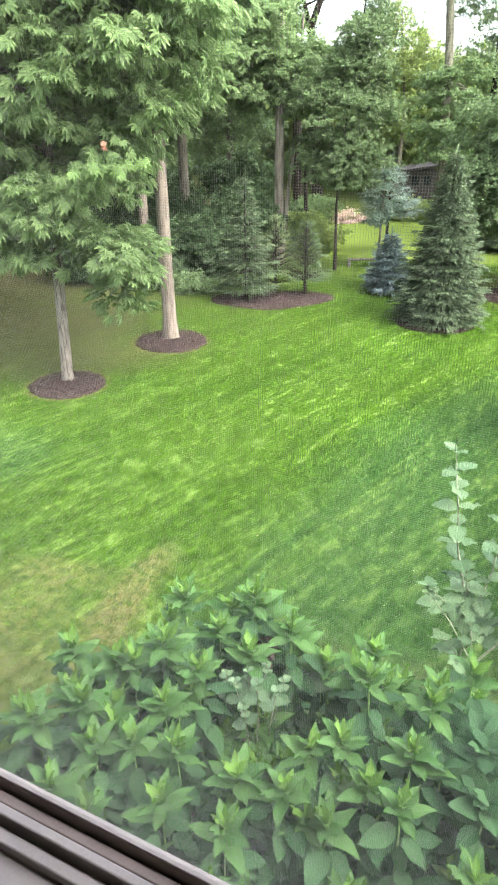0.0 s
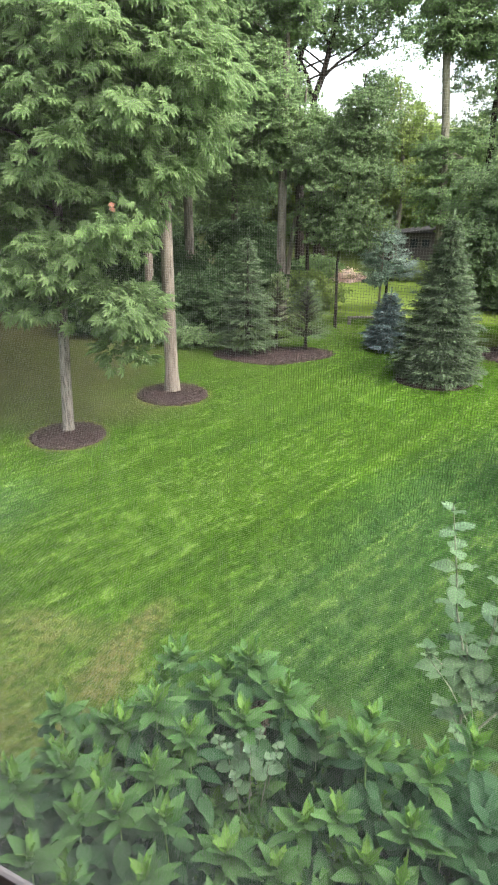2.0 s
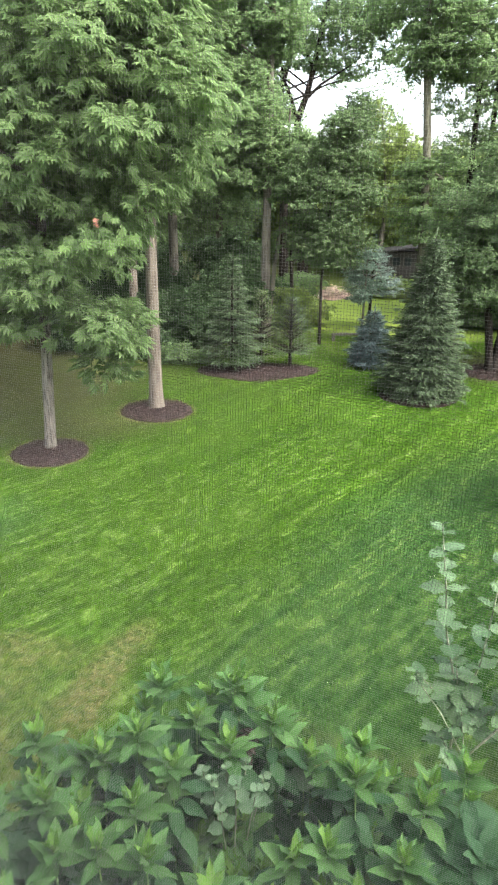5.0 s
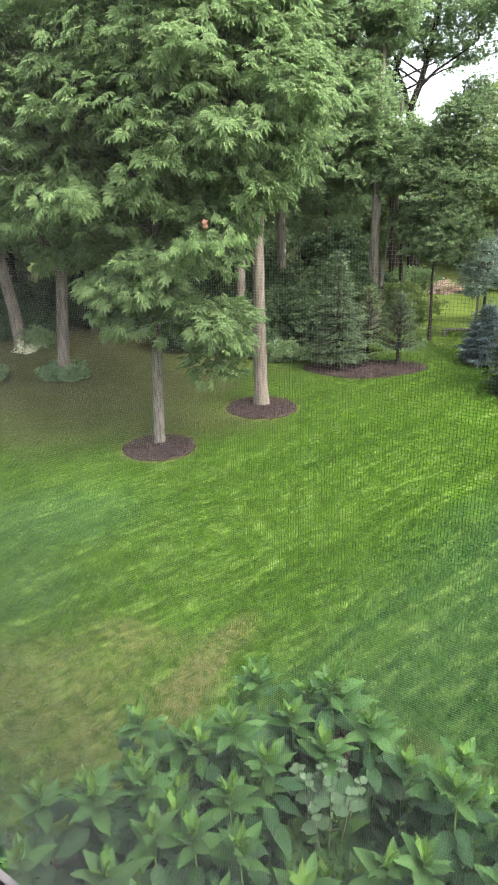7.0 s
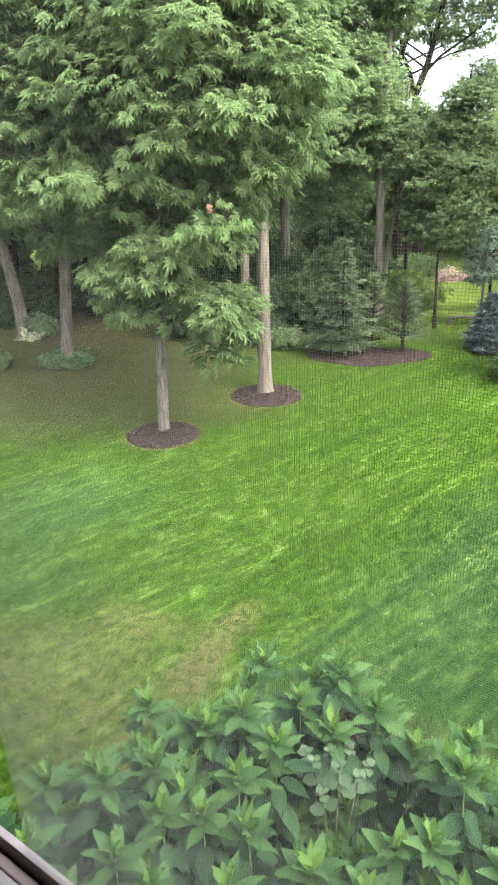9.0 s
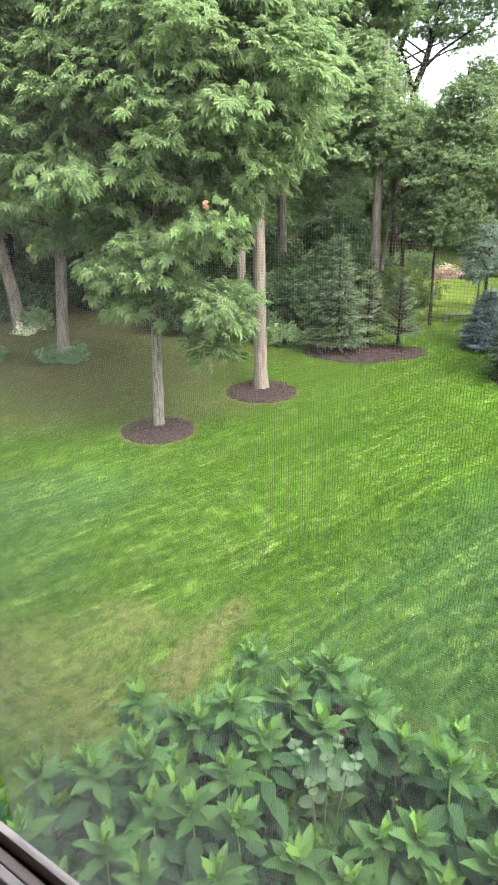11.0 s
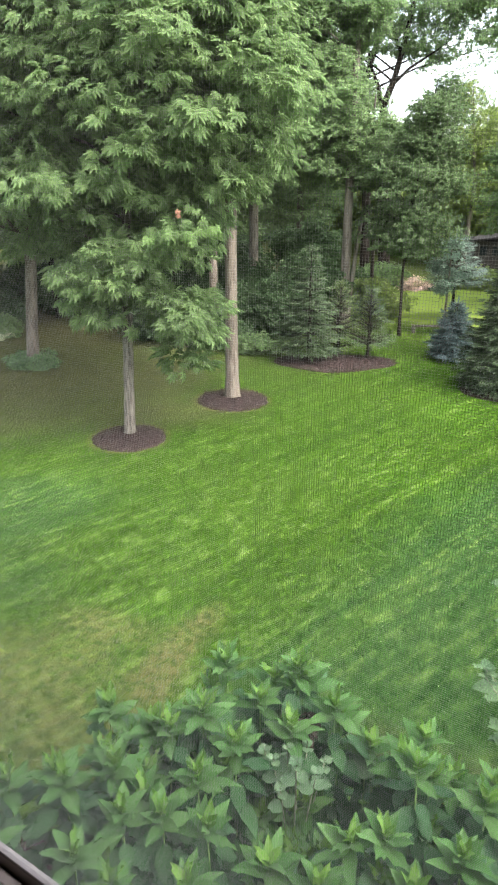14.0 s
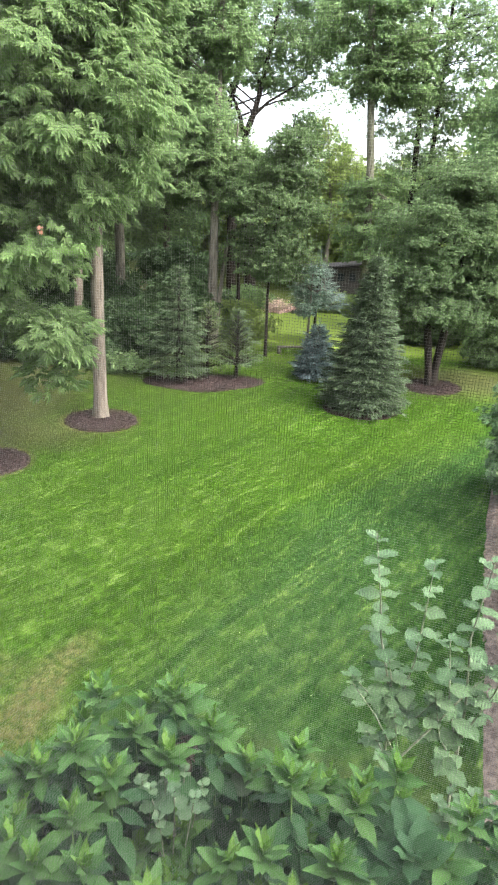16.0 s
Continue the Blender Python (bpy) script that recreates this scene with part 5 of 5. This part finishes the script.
def planting():
    rng = np.random.default_rng(5)
    for x, y, z in TOPS + MORE:
        tall_plant(x, y, z - 0.09 + rng.normal() * 0.02, rng, 0.03, not (x > 1.2 and y < 2.15 and rng.random() < 0.6))
    for k in range(46):       # the mound below the tallest stems
        x, y = rng.uniform(-0.75, 1.1), rng.uniform(2.2, 2.95)
        if (abs(x - 0.42) > 0.3 or y > 2.85) and (abs(x - 0.74) > 0.14 or y > 2.72) and y < 3.0 - 0.35 * abs(x - 0.25):
            tall_plant(x, y, rng.uniform(2.1, 2.4) - 0.12 * (y > 2.7), rng)
    for k in range(34):       # shorter stems between them
        x, y = rng.uniform(-1.3, 2.3), rng.uniform(1.45, 2.5)
        top = rng.uniform(1.7, 2.15)
        tall_plant(x, y, top if abs(x - 0.42) > 0.3 or y < 2.0 else min(top, 1.82), rng)
    for x, y, top in ((0.3, 2.3, 1.85), (0.5, 2.35, 1.88), (0.42, 2.55, 1.9), (0.6, 2.6, 1.95), (0.22, 2.6, 1.95)):
        tall_plant(x, y, top, rng)


planting()

PALE = blades("pale", ((0.12, 0.043, 0.12), (0.135, 0.047, 0.2), (0.105, 0.042, 0.08)), M["pale_leaf"], 0.04, 0.15)
GREY = blades("grey", ((0.12, 0.058, 0.12), (0.10, 0.050, 0.05)), M["grey_leaf"], 0.02, 0.15)


def sapling(name, stems, blade, step, label, rng, turn0, leaf_size=1.0, foot=(0, 0), span=1.5):
    s = thing(name, foot[0], foot[1], 0, label, "sapling")
    for pts, r in stems:
        pts = np.array(pts, float) - (foot[0], foot[1], 0)
        k = len(pts)
        put("stem", tube_mesh("stem", pts, np.linspace(r, 0.003, k), 6, 0.04, k), M["twig"], s)
        length = np.concatenate([[0], np.cumsum(np.linalg.norm(np.diff(pts, axis=0), axis=1))])
        d, a = length[-1] - 0.005, turn0
        n = 0
        while d > 0.1 and length[-1] - d < span:
            at = np.array([np.interp(d, length, pts[:, i]) for i in range(3)])
            size = (0.5 if n == 0 else 0.75 if n == 1 else 1.0) * leaf_size
            for side in (0, math.pi):
                leaf_at(blade[rng.integers(len(blade))], s, at, a + side + rng.normal() * 0.2, rng.uniform(10, 35) if n < 2 else rng.uniform(0, 22), size * rng.uniform(0.85, 1.15), rng.normal() * 12)
            a += math.pi / 2 + rng.normal() * 0.15
            d -= step * (0.35 if n == 0 else 1.0) * rng.uniform(0.85, 1.15)
            n += 1
    return s


def saplings():
    rng = np.random.default_rng(8)
    stems = [([(1.92, 3.3, 0.0), (1.85, 3.3, 1.2), (1.82, 3.3, 2.1), (1.69, 3.3, 2.6), (1.65, 3.3, 2.9), (1.57, 3.3, 3.36)], 0.012),
             ([(1.85, 3.3, 1.9), (1.93, 3.28, 2.4), (1.95, 3.28, 2.8), (1.97, 3.3, 3.14)], 0.007),
             ([(1.82, 3.3, 2.05), (1.62, 3.25, 2.22), (1.50, 3.22, 2.38)], 0.006),
             ([(1.84, 3.3, 1.9), (1.78, 3.25, 2.3), (1.73, 3.22, 2.5)], 0.006),
             ([(1.84, 3.3, 1.7), (1.95, 3.2, 2.0), (2.05, 3.15, 2.2)], 0.006), ([(1.84, 3.3, 1.6), (1.72, 3.2, 1.85), (1.62, 3.15, 1.98)], 0.006)]
    sapling("pale_sapling", stems, PALE, 0.15, "slender sapling with pale silvery green paired leaves", rng, 0.1, 1.25, (1.92, 3.3))
    stems = [([(2.3, 3.2, 0.0), (2.32, 3.2, 1.2), (2.3, 3.2, 2.1), (2.24, 3.2, 2.65), (2.3, 3.2, 3.2)], 0.016),
             ([(2.3, 3.2, 1.7), (2.12, 3.1, 2.25), (2.05, 3.1, 2.72)], 0.007),
             ([(2.3, 3.2, 1.6), (2.1, 3.1, 1.95), (2.02, 3.1, 2.3)], 0.007),
             ([(2.3, 3.2, 1.8), (2.42, 3.1, 2.3), (2.5, 3.1, 2.7)], 0.007),
             ([(2.3, 3.2, 1.5), (2.16, 3.05, 1.75), (2.08, 3.0, 1.9)], 0.006)]
    sapling("pale_sapling", stems, PALE, 0.15, "slender sapling with bare grey stem and pale leaves", rng, 0.6, 1.25, (2.3, 3.2))
    stems = [([(1.72, 3.1, 0.0), (1.78, 3.1, 1.5), (1.84, 3.1, 1.78), (2.1, 3.1, 2.12), (2.23, 3.1, 2.31), (2.39, 3.1, 2.48)], 0.013),
             ([(1.78, 3.1, 1.5), (1.72, 3.05, 1.78), (1.67, 3.0, 1.92)], 0.006), ([(1.84, 3.1, 1.78), (1.66, 3.14, 2.12), (1.5, 3.2, 2.34)], 0.005),
             ([(1.84, 3.1, 1.78), (1.8, 3.1, 2.0), (1.77, 3.1, 2.18)], 0.005)]
    sapling("leaning_branch", stems, PALE, 0.13, "dark arching branch with a few pale leaves", rng, 0.3, 1.0, (1.72, 3.1), 0.3)
    for name, c, height, label in (("grey_leaf_shrub", (0.37, 2.55), 2.30, "small shrub with round grey-green leaves among the tall plants"),
                                   ("grey_leaf_shrub", (2.02, 2.5), 2.02, "low shrub with pale round leaves below a sapling")):
        stems = []
        for k in range(10):
            a, r = k * 2.4, 0.18 * (k / 9) ** 0.5
            stems.append(([(c[0], c[1], 0.0), (c[0] + 0.03 * math.cos(a), c[1] + 0.03 * math.sin(a), 1.5), (c[0] + r * math.cos(a), c[1] + r * math.sin(a), height + 0.14 * rng.random() - 0.5 * r)], 0.007))
        sapling(name, stems, GREY, 0.10, label, rng, 0.3, 0.74, c, 0.16)
    single = thing("oval_leaf_plant", 0.76, 2.7, 0, "single pale oval leaf on a thin stem", "plant")
    put("stem", tube_mesh("stem", [(0, 0, -0.03), (0.01, 0, 1.0), (0, 0, 2.0)], [0.006, 0.005, 0.003], 6), M["cup_stem"], single)
    leaf_at(GREY[0], single, (0, 0, 2.0), math.pi / 2, 48, 1.35)
    withered = thing("withered_stem", 0.43, 2.85, 0, "withered stem with dark hanging leaves", "plant")
    put("stem", tube_mesh("stem", [(0, 0, -0.03), (0.02, 0, 1.2), (0, 0, 2.3)], [0.008, 0.006, 0.004], 6), M["bark_dark"], withered)
    for k in range(12):
        leaf_at(DARK[k % 2], withered, (0, 0, 2.3 - 0.012 * k), 2.4 * k, rng.uniform(-35, 10), rng.uniform(0.8, 1.15))


saplings()
